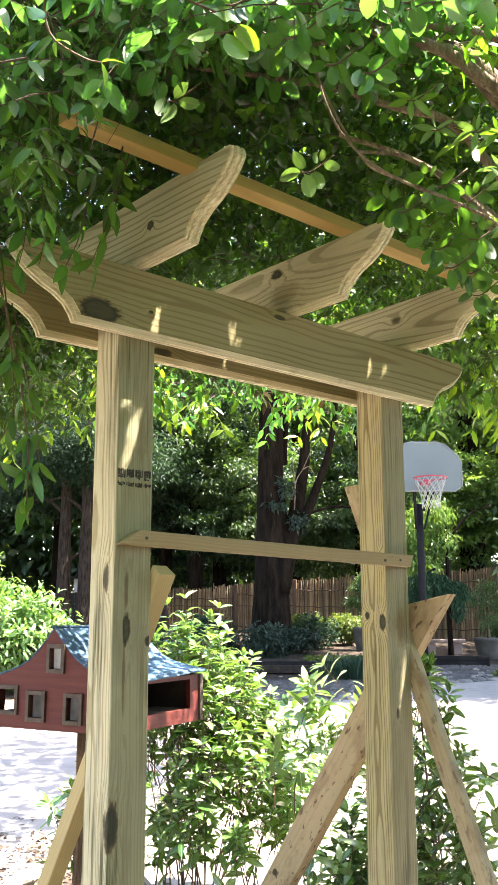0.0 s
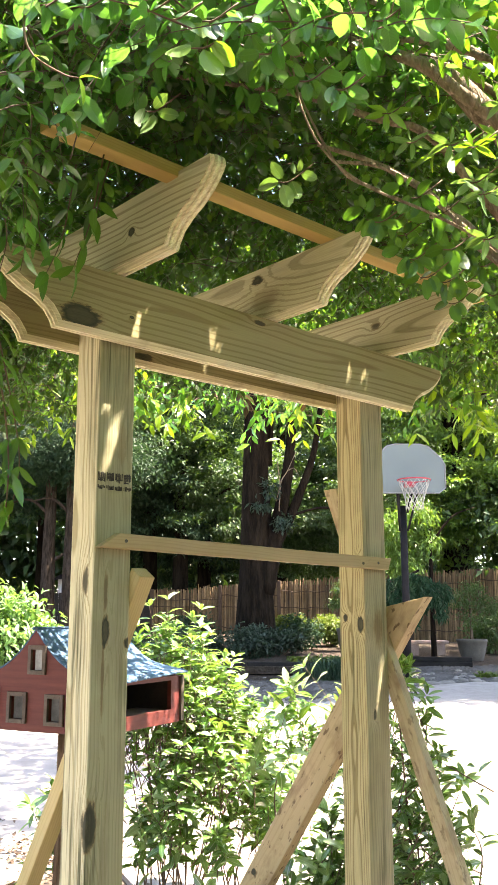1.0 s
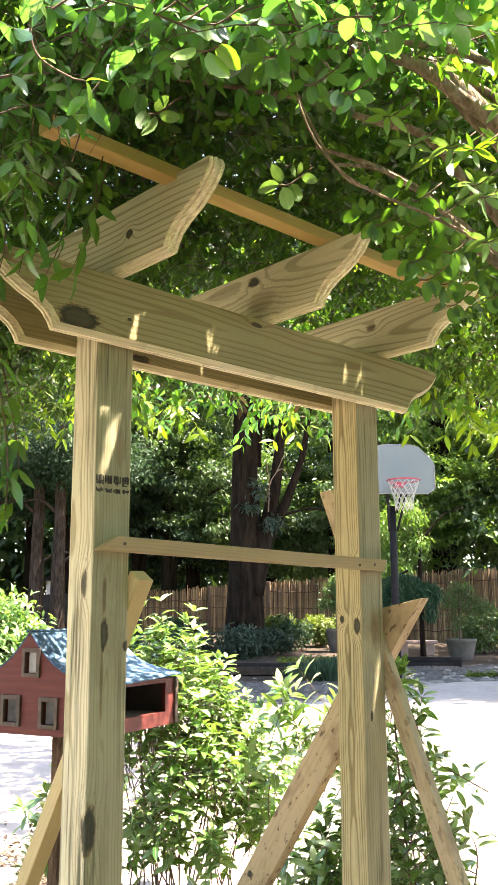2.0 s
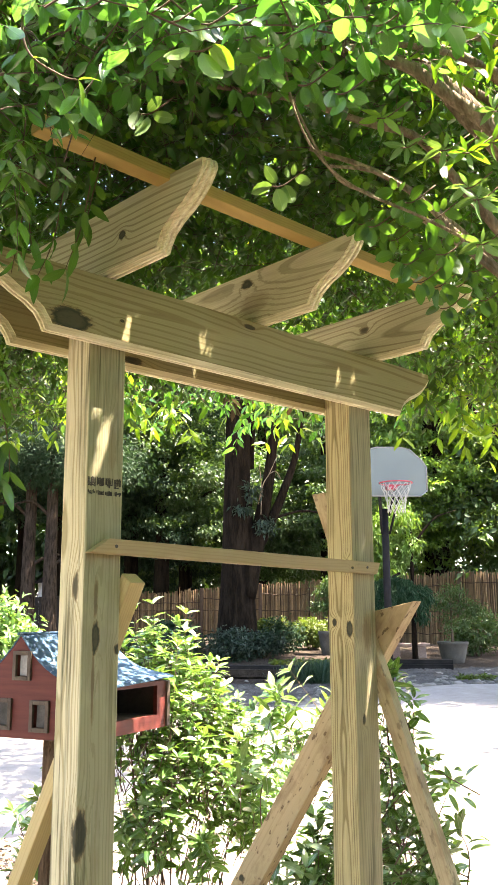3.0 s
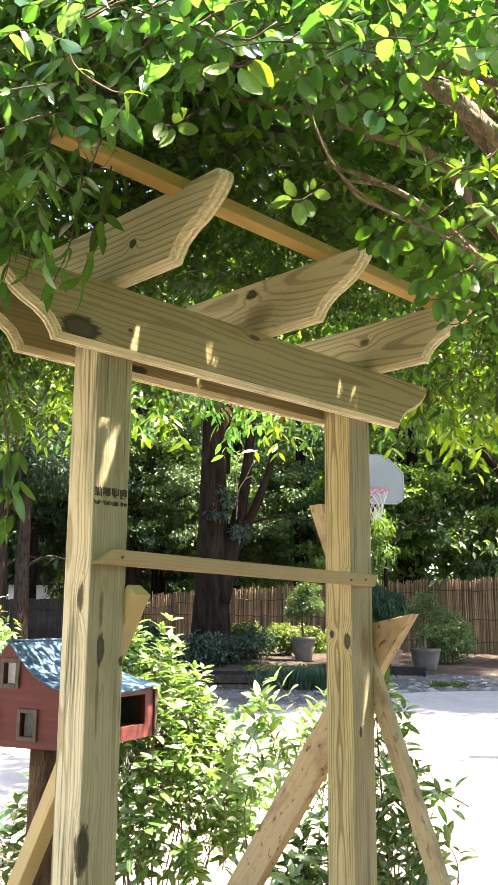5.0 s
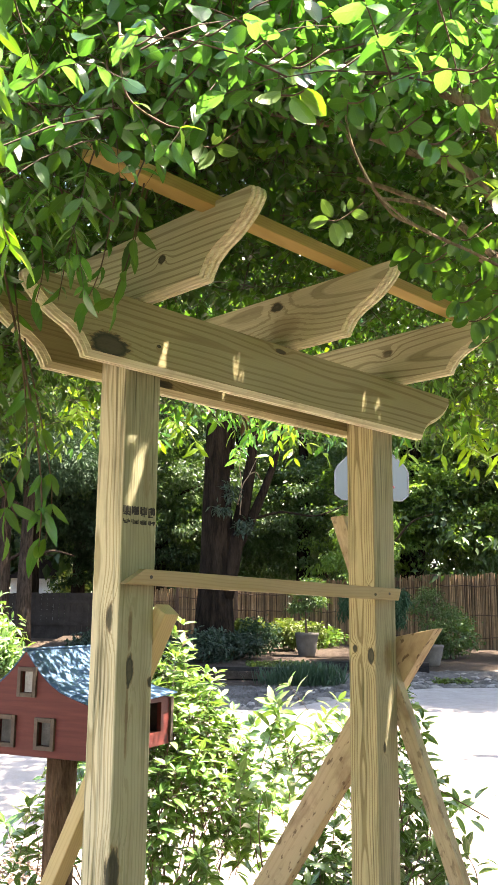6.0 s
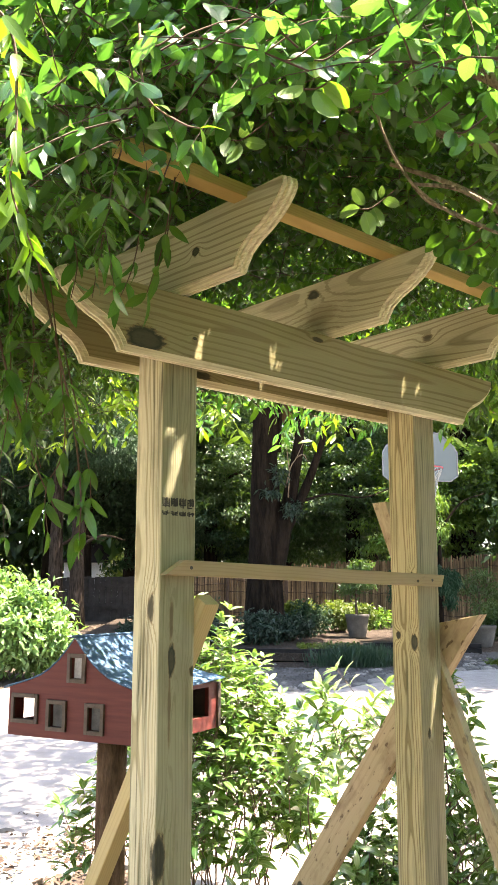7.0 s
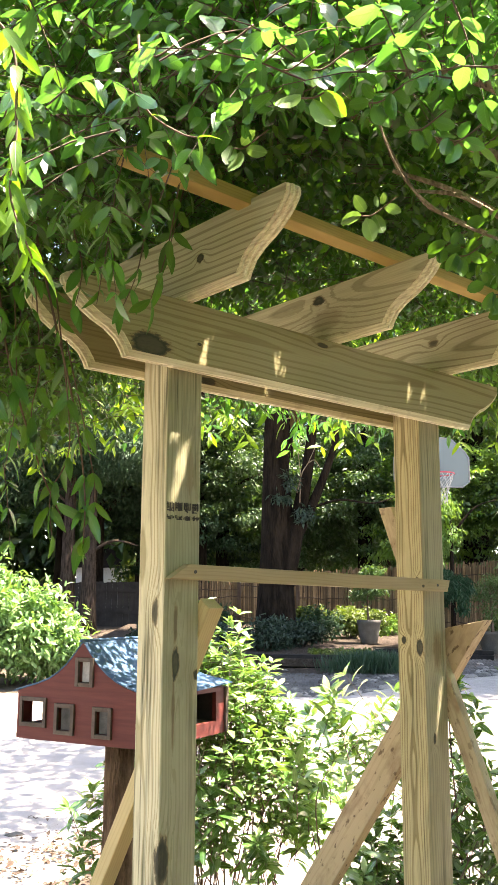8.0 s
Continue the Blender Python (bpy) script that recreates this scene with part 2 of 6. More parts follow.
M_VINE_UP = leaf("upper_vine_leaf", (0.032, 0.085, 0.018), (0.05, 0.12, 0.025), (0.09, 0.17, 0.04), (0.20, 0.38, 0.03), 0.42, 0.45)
M_BACKLIT = leaf("backlit_vine_leaf", (0.07, 0.15, 0.02), (0.10, 0.20, 0.028), (0.14, 0.26, 0.05), (0.25, 0.49, 0.02), 0.44, 0.34)
M_SUNLIT = leaf("sunlit_vine_leaf", (0.07, 0.14, 0.018), (0.11, 0.20, 0.025), (0.16, 0.25, 0.04), (0.31, 0.49, 0.02), 0.46, 0.36)
M_LAUREL = leaf("laurel_leaf", (0.026, 0.078, 0.018), (0.105, 0.235, 0.052), (0.45, 0.58, 0.27), (0.34, 0.55, 0.07), 0.17, 0.22, 0.9)
M_WOODS = leaf("dark_wood_leaf", (0.015, 0.042, 0.016), (0.030, 0.074, 0.025), (0.095, 0.155, 0.055), (0.16, 0.29, 0.035), 0.28, 0.45, 0.4)
M_CONIFER = leaf("conifer_needles", (0.017, 0.044, 0.024), (0.026, 0.060, 0.031), (0.052, 0.096, 0.050), (0.07, 0.14, 0.05), 0.22, 0.6, 0.2)
M_SPRUCE = leaf("blue_green_needles", (0.012, 0.042, 0.018), (0.020, 0.062, 0.028), (0.034, 0.088, 0.042), (0.04, 0.12, 0.03), 0.15, 0.6, 0.2)
M_BRIGHT = leaf("light_tree_leaf", (0.06, 0.14, 0.03), (0.09, 0.19, 0.035), (0.14, 0.25, 0.05), (0.25, 0.40, 0.04), 0.42, 0.45)
M_YELLOW = leaf("yellow_green_leaf", (0.045, 0.075, 0.014), (0.075, 0.115, 0.02), (0.14, 0.185, 0.035), (0.20, 0.27, 0.028), 0.35, 0.5)
M_BLUEGREY = leaf("blue_grey_leaf", (0.020, 0.040, 0.024), (0.034, 0.060, 0.040), (0.085, 0.125, 0.095), (0.05, 0.10, 0.04), 0.2, 0.55, 0.25)
M_PALE = leaf("pale_shrub_leaf", (0.06, 0.14, 0.04), (0.12, 0.24, 0.075), (0.25, 0.38, 0.16), (0.25, 0.42, 0.06), 0.35, 0.42)
M_GRASS = leaf("blue_green_blade", (0.018, 0.048, 0.026), (0.028, 0.068, 0.036), (0.05, 0.10, 0.055), (0.06, 0.14, 0.04), 0.25, 0.5)
M_DEAD = leaf("dry_fallen_leaf", (0.035, 0.022, 0.014), (0.085, 0.052, 0.032), (0.19, 0.13, 0.085), (0.14, 0.08, 0.03), 0.15, 0.75)
M_STONE = plain("river_stone", (0.15, 0.14, 0.12), (0.29, 0.27, 0.235), 14.0, 0.85)
_st = M_STONE.node_tree
_oi = _st.nodes.new("ShaderNodeObjectInfo")
_hs = _st.nodes.new("ShaderNodeHueSaturation")
_mr = _st.nodes.new("ShaderNodeMapRange")
_mr.inputs[3].default_value, _mr.inputs[4].default_value = 0.45, 1.25
_src = _st.nodes["Principled BSDF"].inputs["Base Color"].links[0].from_socket
_st.links.new(_oi.outputs["Random"], _mr.inputs[0])
_st.links.new(_mr.outputs[0], _hs.inputs["Value"])
_st.links.new(_src, _hs.inputs["Color"])
_st.links.new(_hs.outputs[0], _st.nodes["Principled BSDF"].inputs["Base Color"])
M_GRAVEL = plain("dark_gravel", (0.055, 0.052, 0.048), (0.15, 0.14, 0.125), 3.0, 0.9)
M_POT = plain("grey_cast_pot", (0.085, 0.08, 0.07), (0.15, 0.14, 0.12), 6.0, 0.9, spec=0.2)
M_EDGE = plain("blackened_timber", (0.014, 0.013, 0.012), (0.034, 0.030, 0.027), 5.0, 0.9, spec=0.15)
M_REED = plain("dry_reed", (0.185, 0.12, 0.062), (0.32, 0.22, 0.12), 3.0, 0.85)
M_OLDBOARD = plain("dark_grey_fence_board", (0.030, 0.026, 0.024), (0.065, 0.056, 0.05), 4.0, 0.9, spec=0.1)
_rt = M_REED.node_tree
_rg, _rh, _rm = _rt.nodes.new("ShaderNodeNewGeometry"), _rt.nodes.new("ShaderNodeHueSaturation"), _rt.nodes.new("ShaderNodeMapRange")
_rm.inputs[3].default_value, _rm.inputs[4].default_value = 0.35, 1.2
_rs = _rt.nodes["Principled BSDF"].inputs["Base Color"].links[0].from_socket
_rt.links.new(_rg.outputs["Random Per Island"], _rm.inputs[0])
_rt.links.new(_rm.outputs[0], _rh.inputs["Value"])
_rt.links.new(_rs, _rh.inputs["Color"])
_rt.links.new(_rh.outputs[0], _rt.nodes["Principled BSDF"].inputs["Base Color"])
M_REED_DARK = plain("dark_reed_binding", (0.05, 0.032, 0.022), (0.09, 0.058, 0.038), 3.0, 0.9)
_bd = Nodes("white_backboard")
M_BOARD = _bd.set(Base_Color=_bd.mix(_bd.noise(_bd.coords(), 1.6, 2.0), (0.09, 0.116, 0.116), (0.125, 0.152, 0.15)), Roughness=0.4)
M_TRIM = plain("grey_board_edge", (0.15, 0.16, 0.17), (0.20, 0.21, 0.22), 4.0, 0.5)
M_RIM = plain("red_rim_paint", (0.33, 0.03, 0.05), (0.40, 0.05, 0.07), 8.0, 0.45)
M_NET = plain("white_net_cord", (0.28, 0.29, 0.27), (0.38, 0.39, 0.36), 30.0, 0.8)
M_POLE = plain("black_pole_paint", (0.008, 0.008, 0.009), (0.014, 0.014, 0.016), 9.0, 0.8, spec=0.15)
M_FRAMEWOOD = plain("weathered_grey_brown_wood", (0.10, 0.075, 0.058), (0.17, 0.13, 0.10), 30.0, 0.8)
M_INSIDE = plain("dark_bare_box_inside", (0.05, 0.04, 0.035), (0.09, 0.07, 0.06), 12.0, 0.9)
M_INK = plain("black_ink", (0.03, 0.028, 0.022), (0.07, 0.062, 0.05), 90.0, 0.8)
M_SCREW = plain("dark_steel_screw", (0.10, 0.09, 0.08), (0.18, 0.16, 0.13), 80.0, 0.45, 0.8)
M_PINKSTONE = plain("pinkish_stone", (0.26, 0.18, 0.15), (0.36, 0.27, 0.23), 5.0, 0.85)
M_WHITEWALL = plain("white_house_wall", (0.74, 0.74, 0.73), (0.80, 0.80, 0.79), 2.0, 0.8)
M_PAPER = plain("pale_paper_behind_window", (0.30, 0.29, 0.27), (0.50, 0.49, 0.46), 18.0, 0.8)
M_DIM = plain("grey_sheet_behind_window", (0.05, 0.05, 0.044), (0.13, 0.125, 0.115), 24.0, 0.8)


# ---- plan ----
FORE, SIDE = Vector((0.662, 0.749, 0)), Vector((0.749, -0.662, 0))
VIEWPOINT = Vector((-0.98, -1.515, 0))
SLOPE = 0.035


def ground_z(x, y):
    return SLOPE * min(max(0.662 * x + 0.749 * y, -6.0), 34.0)


def plan(right, ahead, up=None):
    """A place from metres to the right and ahead of the start of the walk; height over the ground, or None for the ground."""
    p = VIEWPOINT + SIDE * right + FORE * ahead
    p.z = ground_z(p.x, p.y) + (up or 0.0)
    return p


# ---- mesh helpers ----
def link(name, me, mat, parent=None, label="", m=None):
    me.materials.append(mat)
    ob = new(name, me)
    if parent is not None:
        ob.parent = parent
    if m is not None:
        ob.matrix_local = m
    if label:
        tagged(ob, label)
    return ob


def part(name, bm, mat, parent, label="", m=None):
    me = bpy.data.meshes.new(name)
    bm.to_mesh(me)
    bm.free()
    return link(name, me, mat, parent, label, m)


def thing(name, m, label, category, group="", kind=""):
    ob = new(name)
    ob.empty_display_size = 0.1
    ob.matrix_world = m
    return tagged(ob, label, category, group, kind)


def at_point(p, rz=0.0):
    return Matrix.Translation(p) @ Matrix.Rotation(radians(rz), 4, "Z")


def smooth(ob, angle=None):
    for f in ob.data.polygons:
        f.use_smooth = True
    return ob


def tri_mesh(name, verts, tris, is_smooth=True):
    """A mesh of triangles from number arrays, quickly."""
    me = bpy.data.meshes.new(name)
    me.vertices.add(len(verts))
    me.vertices.foreach_set("co", np.ascontiguousarray(verts, dtype=np.float32).ravel())
    me.loops.add(3 * len(tris))
    me.loops.foreach_set("vertex_index", np.ascontiguousarray(tris, dtype=np.int32).ravel())
    me.polygons.add(len(tris))
    me.polygons.foreach_set("loop_start", np.arange(0, 3 * len(tris), 3, dtype=np.int32))
    me.polygons.foreach_set("use_smooth", np.full(len(tris), is_smooth, dtype=bool))
    me.update(calc_edges=True)
    return me


def box(bm, x0, x1, y0, y1, z0, z1, bevel=0.0):
    vs = [bm.verts.new((x, y, z)) for x in (x0, x1) for y in (y0, y1) for z in (z0, z1)]
    faces = [(0, 1, 3, 2), (4, 6, 7, 5), (0, 4, 5, 1), (2, 3, 7, 6), (0, 2, 6, 4), (1, 5, 7, 3)]
    fs = [bm.faces.new([vs[i] for i in f]) for f in faces]
    if bevel:
        edges = list({e for f in fs for e in f.edges})
        bmesh.ops.bevel(bm, geom=edges, offset=bevel, segments=2, profile=0.6, affect="EDGES")
    return bm


def block(x0, x1, y0, y1, z0, z1, bevel=0.0):
    return box(bmesh.new(), x0, x1, y0, y1, z0, z1, bevel)


def slab(outline, y0, y1, bevel=0.0):
    """An outline in x and z, given depth along y, with eased edges round both faces."""
    bm = bmesh.new()
    a = [bm.verts.new((x, y0, z)) for x, z in outline]
    b = [bm.verts.new((x, y1, z)) for x, z in outline]
    n = len(outline)
    fa, fb = bm.faces.new(a), bm.faces.new(b[::-1])
    for i in range(n):
        bm.faces.new((a[i], b[i], b[(i + 1) % n], a[(i + 1) % n]))
    bmesh.ops.recalc_face_normals(bm, faces=bm.faces)
    if bevel:
        bmesh.ops.bevel(bm, geom=list(fa.edges) + list(fb.edges), offset=bevel, segments=2, profile=0.55, affect="EDGES")
    return bm


def tube(points, radii, sides=8, jitter=0.0, rng=None):
    """A tapered, bent, round limb through points."""
    bm = bmesh.new()
    pts = [Vector(p) for p in points]
    rings = []
    side = None
    for i, p in enumerate(pts):
        d = (pts[min(i + 1, len(pts) - 1)] - pts[max(i - 1, 0)]).normalized()
        if side is None:
            side = d.orthogonal().normalized()
        side = (side - d * side.dot(d)).normalized()
        up = d.cross(side)
        ring = []
        for k in range(sides):
            a = 2 * math.pi * k / sides
            r = radii[i] * (1 + (jitter * (rng.random() - 0.5) if rng else 0.0))
            ring.append(bm.verts.new(p + (side * math.cos(a) + up * math.sin(a)) * r))
        rings.append(ring)
    for r0, r1 in zip(rings, rings[1:]):
        for k in range(sides):
            f = bm.faces.new((r0[k], r0[(k + 1) % sides], r1[(k + 1) % sides], r1[k]))
            f.smooth = True
    bm.faces.new(rings[0][::-1])
    bm.faces.new(rings[-1])
    return bm


def glide(points, n):
    """Points along a smooth curve through the given ones."""
    p = [Vector(q) for q in points]
    p = [p[0] * 2 - p[1]] + p + [p[-1] * 2 - p[-2]]
    out = []
    for i in range(1, len(p) - 2):
        a, b, c, d = p[i - 1:i + 3]
        for k in range(n):
            t = k / n
            out.append(0.5 * (2 * b + (c - a) * t + (2 * a - 5 * b + 4 * c - d) * t * t + (3 * b - a - 3 * c + d) * t ** 3))
    out.append(p[-2])
    return out


def lathe(profile, sides=32):
    bm = bmesh.new()
    rings = [[bm.verts.new((r * math.cos(2 * math.pi * k / sides), r * math.sin(2 * math.pi * k / sides), z)) for k in range(sides)] for r, z in profile]
    for r0, r1 in zip(rings, rings[1:]):
        for k in range(sides):
            f = bm.faces.new((r0[k], r0[(k + 1) % sides], r1[(k + 1) % sides], r1[k]))
            f.smooth = True
    bm.faces.new(rings[0][::-1])
    bm.faces.new(rings[-1])
    return bm


# ---- foliage ----
def unit(a):
    return a / np.maximum(np.linalg.norm(a, axis=-1, keepdims=True), 1e-9)


def leaf_rows(ts, ws):
    """Rows of a leaf blade from stalk to tip: uv places and the triangles between them."""
    uv = [(0.5, 0.0)]
    for t, w in zip(ts, ws):
        uv += [(0.5, t), (0.5 - 0.5 * w, t), (0.5 + 0.5 * w, t)]
    uv.append((0.5, 1.0))
    tris = [(0, 1, 2), (0, 3, 1)]
    for k in range(len(ts) - 1):
        a, b = 1 + 3 * k, 4 + 3 * k
        tris += [(a, b, b + 1), (a, b + 1, a + 1), (a + 2, b + 2, b), (a + 2, b, a)]
    a, tip = 1 + 3 * (len(ts) - 1), 1 + 3 * len(ts)
    return np.array(uv), np.array(tris + [(a, tip, a + 1), (a + 2, tip, a)])


def leaf_mesh(name, base, axis, normal, length, width, full=True, droop=0.25, oval=0.0, fold=0.22):
    """Many leaves, each folded along its midrib and bent down: full 2 has four rows across the blade, full 1 two, full 0 a mere folded lozenge."""
    n = len(base)
    axis = unit(axis)
    side = unit(np.cross(axis, normal))
    nor = np.cross(side, axis)
    L, W = length[:, None], width[:, None] * 0.5
    if not full:
        mid = base + axis * L * 0.45
        v = np.stack([base, mid + side * W + nor * W * fold, base + axis * L - nor * L * droop, mid - side * W + nor * W * fold], 1)
        t = np.array([[0, 1, 2], [0, 2, 3]])
        uv = np.array([(0.5, 0.0), (1.0, 0.45), (0.5, 1.0), (0.0, 0.45)])
    else:
        if full == 2:
            uv, t = leaf_rows((0.14, 0.36, 0.62, 0.86), (0.52 + 0.18 * oval, 0.95, 0.88 + 0.12 * oval, 0.40 + 0.28 * oval))
        else:
            uv, t = leaf_rows((0.30, 0.66), (0.86 + 0.1 * oval, 0.80 + 0.16 * oval))
        rows = []
        for u, w in uv:
            s = (u - 0.5) * 2
            rows.append(base + axis * L * w - nor * L * droop * w * w + side * W * s + nor * W * fold * abs(s))
        v = np.stack(rows, 1)
    k = v.shape[1]
    tris = (t[None] + (np.arange(n) * k)[:, None, None]).reshape(-1, 3)
    me = tri_mesh(name, v.reshape(-1, 3), tris)
    layer = me.uv_layers.new(name="blade")
    layer.data.foreach_set("uv", np.tile(uv[t.ravel()], (n, 1)).astype(np.float32).ravel())
    return me


def sprays(rng, base, aim, length, pairs, leaf_l, leaf_w, sag=0.35, spread=0.9, hang=0.35):
    """Leaves set in twos along sagging twigs. Returns the leaves' arrays and the twigs' points."""
    n = len(base)
    aim = unit(aim)
    t = (np.arange(pairs) + 0.6) / pairs
    t = np.clip(t[None] + rng.uniform(-0.04, 0.04, (n, pairs)), 0.02, 1.0)
    down = np.array([0, 0, -1.0])
    pos = base[:, None] + aim[:, None] * (length[:, None] * t)[..., None] + down * (sag * length[:, None] * t * t)[..., None]
    tan = unit(aim[:, None] + down * (2 * sag * t)[..., None])
    flat = unit(np.cross(tan, down) + rng.normal(0, 0.25, tan.shape))
    P, A, N = [], [], []
    for s in (-1, 1):
        a = unit(tan * 0.55 + flat * s * spread + down * hang + rng.normal(0, 0.28, tan.shape))
        nn = unit(-down * 0.9 + rng.normal(0, 0.45, tan.shape))
        P.append(pos), A.append(a), N.append(nn)
    P, A, N = (np.concatenate(q, 1).reshape(-1, 3) for q in (P, A, N))
    m = len(P)
    L = leaf_l * rng.uniform(0.6, 1.2, m)
    return P, A, N, L, leaf_w / leaf_l * L * rng.uniform(0.85, 1.15, m), (base, aim, length, sag)


def twig_mesh(name, base, aim, length, sag, r0):
    """Thin three-sided sagging twigs."""
    n = len(base)
    ts = np.linspace(-0.08, 1.0, 5)
    down = np.array([0, 0, -1.0])
    side = unit(np.cross(aim, down) + 1e-4)
    up = np.cross(side, aim)
    rows = []
    for t in ts:
        c = base + aim * (length * t)[:, None] + down * (sag * length * t * t)[:, None]
        r = r0 * (1 - 0.75 * max(t, 0))
        for k in range(3):
            a = 2 * math.pi * k / 3
            rows.append(c + side * (r * math.cos(a)) + up * (r * math.sin(a)))
    v = np.stack(rows, 1)
    tris = []
    for i in range(len(ts) - 1):
        for k in range(3):
            a, b = 3 * i + k, 3 * i + (k + 1) % 3
            tris += [(a, b, b + 3), (a, b + 3, a + 3)]
    t = (np.array(tris)[None] + (np.arange(n) * v.shape[1])[:, None, None]).reshape(-1, 3)
    return tri_mesh(name, v.reshape(-1, 3), t)


def clumps(rng, blobs, per_blob, leaves_each, spread, hollow=0.55, flat=0.6, boughs=0):
    """Leaf places gathered in clumps over ellipsoids (cx, cy, cz, rx, ry, rz), thicker towards their skins."""
    out, away = [], []
    for cx, cy, cz, rx, ry, rz in blobs:
        if boughs:
            bd = unit(rng.normal(0, 1, (boughs, 3)))
            pick = rng.integers(0, boughs, per_blob)
            bc = bd * rng.uniform(0.35, 1.0, (boughs, 1)) * np.array([rx, ry, rz])
            wide = rng.uniform(0.22, 0.55, boughs)[pick][:, None]
            d = bd[pick]
            drop = rng.normal(0, 1, (per_blob, 3)) * np.array([1, 1, 0.22]) * wide
            drop[:, 2] -= 0.35 * np.linalg.norm(drop[:, :2], axis=1) ** 1.5
            c = bc[pick] + drop + np.array([cx, cy, cz])
        else:
            d = unit(rng.normal(0, 1, (per_blob, 3)))
            c = d * rng.uniform(hollow, 1.0, (per_blob, 1)) * np.array([rx, ry, rz]) + np.array([cx, cy, cz])
        p = c[:, None] + rng.normal(0, 1, (per_blob, leaves_each, 3)) * spread * np.array([1, 1, flat])
        out.append(p.reshape(-1, 3))
        away.append(np.repeat(d, leaves_each, 0))
    return np.concatenate(out), np.concatenate(away)


def crown_mesh(name, rng, blobs, per_blob, leaves_each, spread, size, hang=0.3, narrow=0.55, full=False, hollow=0.55, flat=0.6, boughs=0):
    p, d = clumps(rng, blobs, per_blob, leaves_each, spread, hollow, flat, boughs)
    n = len(p)
    a = unit(d * 0.5 + rng.normal(0, 0.6, (n, 3)) + np.array([0, 0, -hang]))
    nn = unit(np.array([0, 0, 0.8]) + d * 0.4 + rng.normal(0, 0.45, (n, 3)))
    L = size * rng.uniform(0.6, 1.3, n)
    return leaf_mesh(name, p, a, nn, L, L * narrow, full)


# ---- the setting ----
def ground_sheet():
    """One sheet to the horizon, finer near the walk."""
    ticks = sorted({0.0, *[s * v for s in (-1, 1) for v in (1, 2, 3, 4, 5, 6, 7, 8, 10, 12, 14, 16, 18, 20, 23, 26, 30, 34, 36, 38, 45, 60, 90, 150, 300, 700, 1500)]})
    verts, tris, n = [], [], len(ticks)
    rng = random.Random(3)
    for a in ticks:
        for r in ticks:
            p = plan(r, a)
            p.z += 0.02 * (rng.random() - 0.5) if abs(a) < 30 and a > 5 else 0.0
            verts.append(tuple(p))
    for i in range(n - 1):
        for j in range(n - 1):
            k = i * n + j
            tris += [(k, k + 1, k + n + 1), (k, k + n + 1, k + n)]
    return link("ground", tri_mesh("ground", np.array(verts), np.array(tris)), M_SOIL)


tagged(ground_sheet(), "brown garden soil with scattered leaf litter", "ground", kind="structure")


def paved(name, near, far, rights, mat, lift, label, category):
    """A strip laid over the ground between two edges given as functions of the distance to the right."""
    rng = np.random.default_rng(5)
    verts, tris = [], []
    steps = 14
    for r in rights:
        for k in range(steps + 1):
            a = near(r) + (far(r) - near(r)) * k / steps
            p = plan(r, a, lift)
            verts.append(tuple(p))
    for p in list(verts):
        verts.append((p[0], p[1], p[2] - 0.12))
    m, w = len(rights), steps + 1
    total = m * w
    for i in range(m - 1):
        for k in range(steps):
            q = i * w + k
            tris += [(q, q + w, q + w + 1), (q, q + w + 1, q + 1)]
        for q in (i * w, i * w + steps):
            tris += [(q, q + total, q + w), (q + w, q + total, q + total + w)]
    return tagged(link(name, tri_mesh(name, np.array(verts), np.array(tris), False), mat), label, category, kind="structure")


def drive_far(r):
    return float(np.interp(r, (-16, -2, -0.5, 1.0, 2.5, 3.5, 8, 20), (6.7, 12.3, 11.7, 11.6, 13.3, 13.95, 14.5, 15.6)))


def drive_near(r):
    # paving out of view on the left, added to bounce light onto the posts
    if r < -3.4:
        return -9.0
    edge = 4.6 + 0.14 * math.sin(3.1 * r) + 0.08 * math.sin(7.7 * r + 1)
    return edge + 0.6 if -1.25 < r < -0.3 else edge - 2.0 * min(max((r + 0.3) / 0.5, 0.0), 1.0) if r > -0.3 else edge


paved("driveway", drive_near, drive_far, [-16 + 0.35 * k for k in range(104)], M_DRIVE, 0.03, "pale sunlit worn driveway with dappled shade", "driveway")

# raised bed with blackened timber edging, beyond the driveway
bed = thing("garden_bed_edging", Matrix.Identity(4), "low blackened timber edging round the raised bed", "edging", kind="structure")
for r0, r1, a0, a1, h in ((-3.4, 0.2, 15.5, 15.2, 0.22), (0.2, 2.15, 15.2, 14.95, 0.22), (2.2, 4.3, 17.0, 16.5, 0.17)):
    p, q = plan(r0, a0), plan(r1, a1)
    d = q - p
    m = Matrix.Translation(p) @ Matrix.Rotation(math.atan2(d.y, d.x), 4, "Z")
    for k in range(2):
        part("timber", block(0, d.length - 0.01, 0.004 * k, 0.14, h * 0.5 * k + 0.003 - 0.05 * (k == 0), h * 0.5 * (k + 1), 0.012), M_EDGE, bed, m=m)

paved("raised_bed", lambda r: 15.4 - 0.14 * (r + 3.4) * 0.55, lambda r: 24.0, [-3.3 + 0.5 * k for k in range(12)], M_MULCH, 0.16, "dark soil of the raised planting bed", "garden bed")


# darker sheet over the pale soil: dark litter plus shade put into the colour
paved("border_soil", lambda r: drive_far(r) + 0.02, lambda r: 25.2, [-1.2 + 0.5 * k for k in range(24)], M_MULCH, 0.012, "dark gravelly soil between driveway and fence, darkened to stand in for shade", "soil")


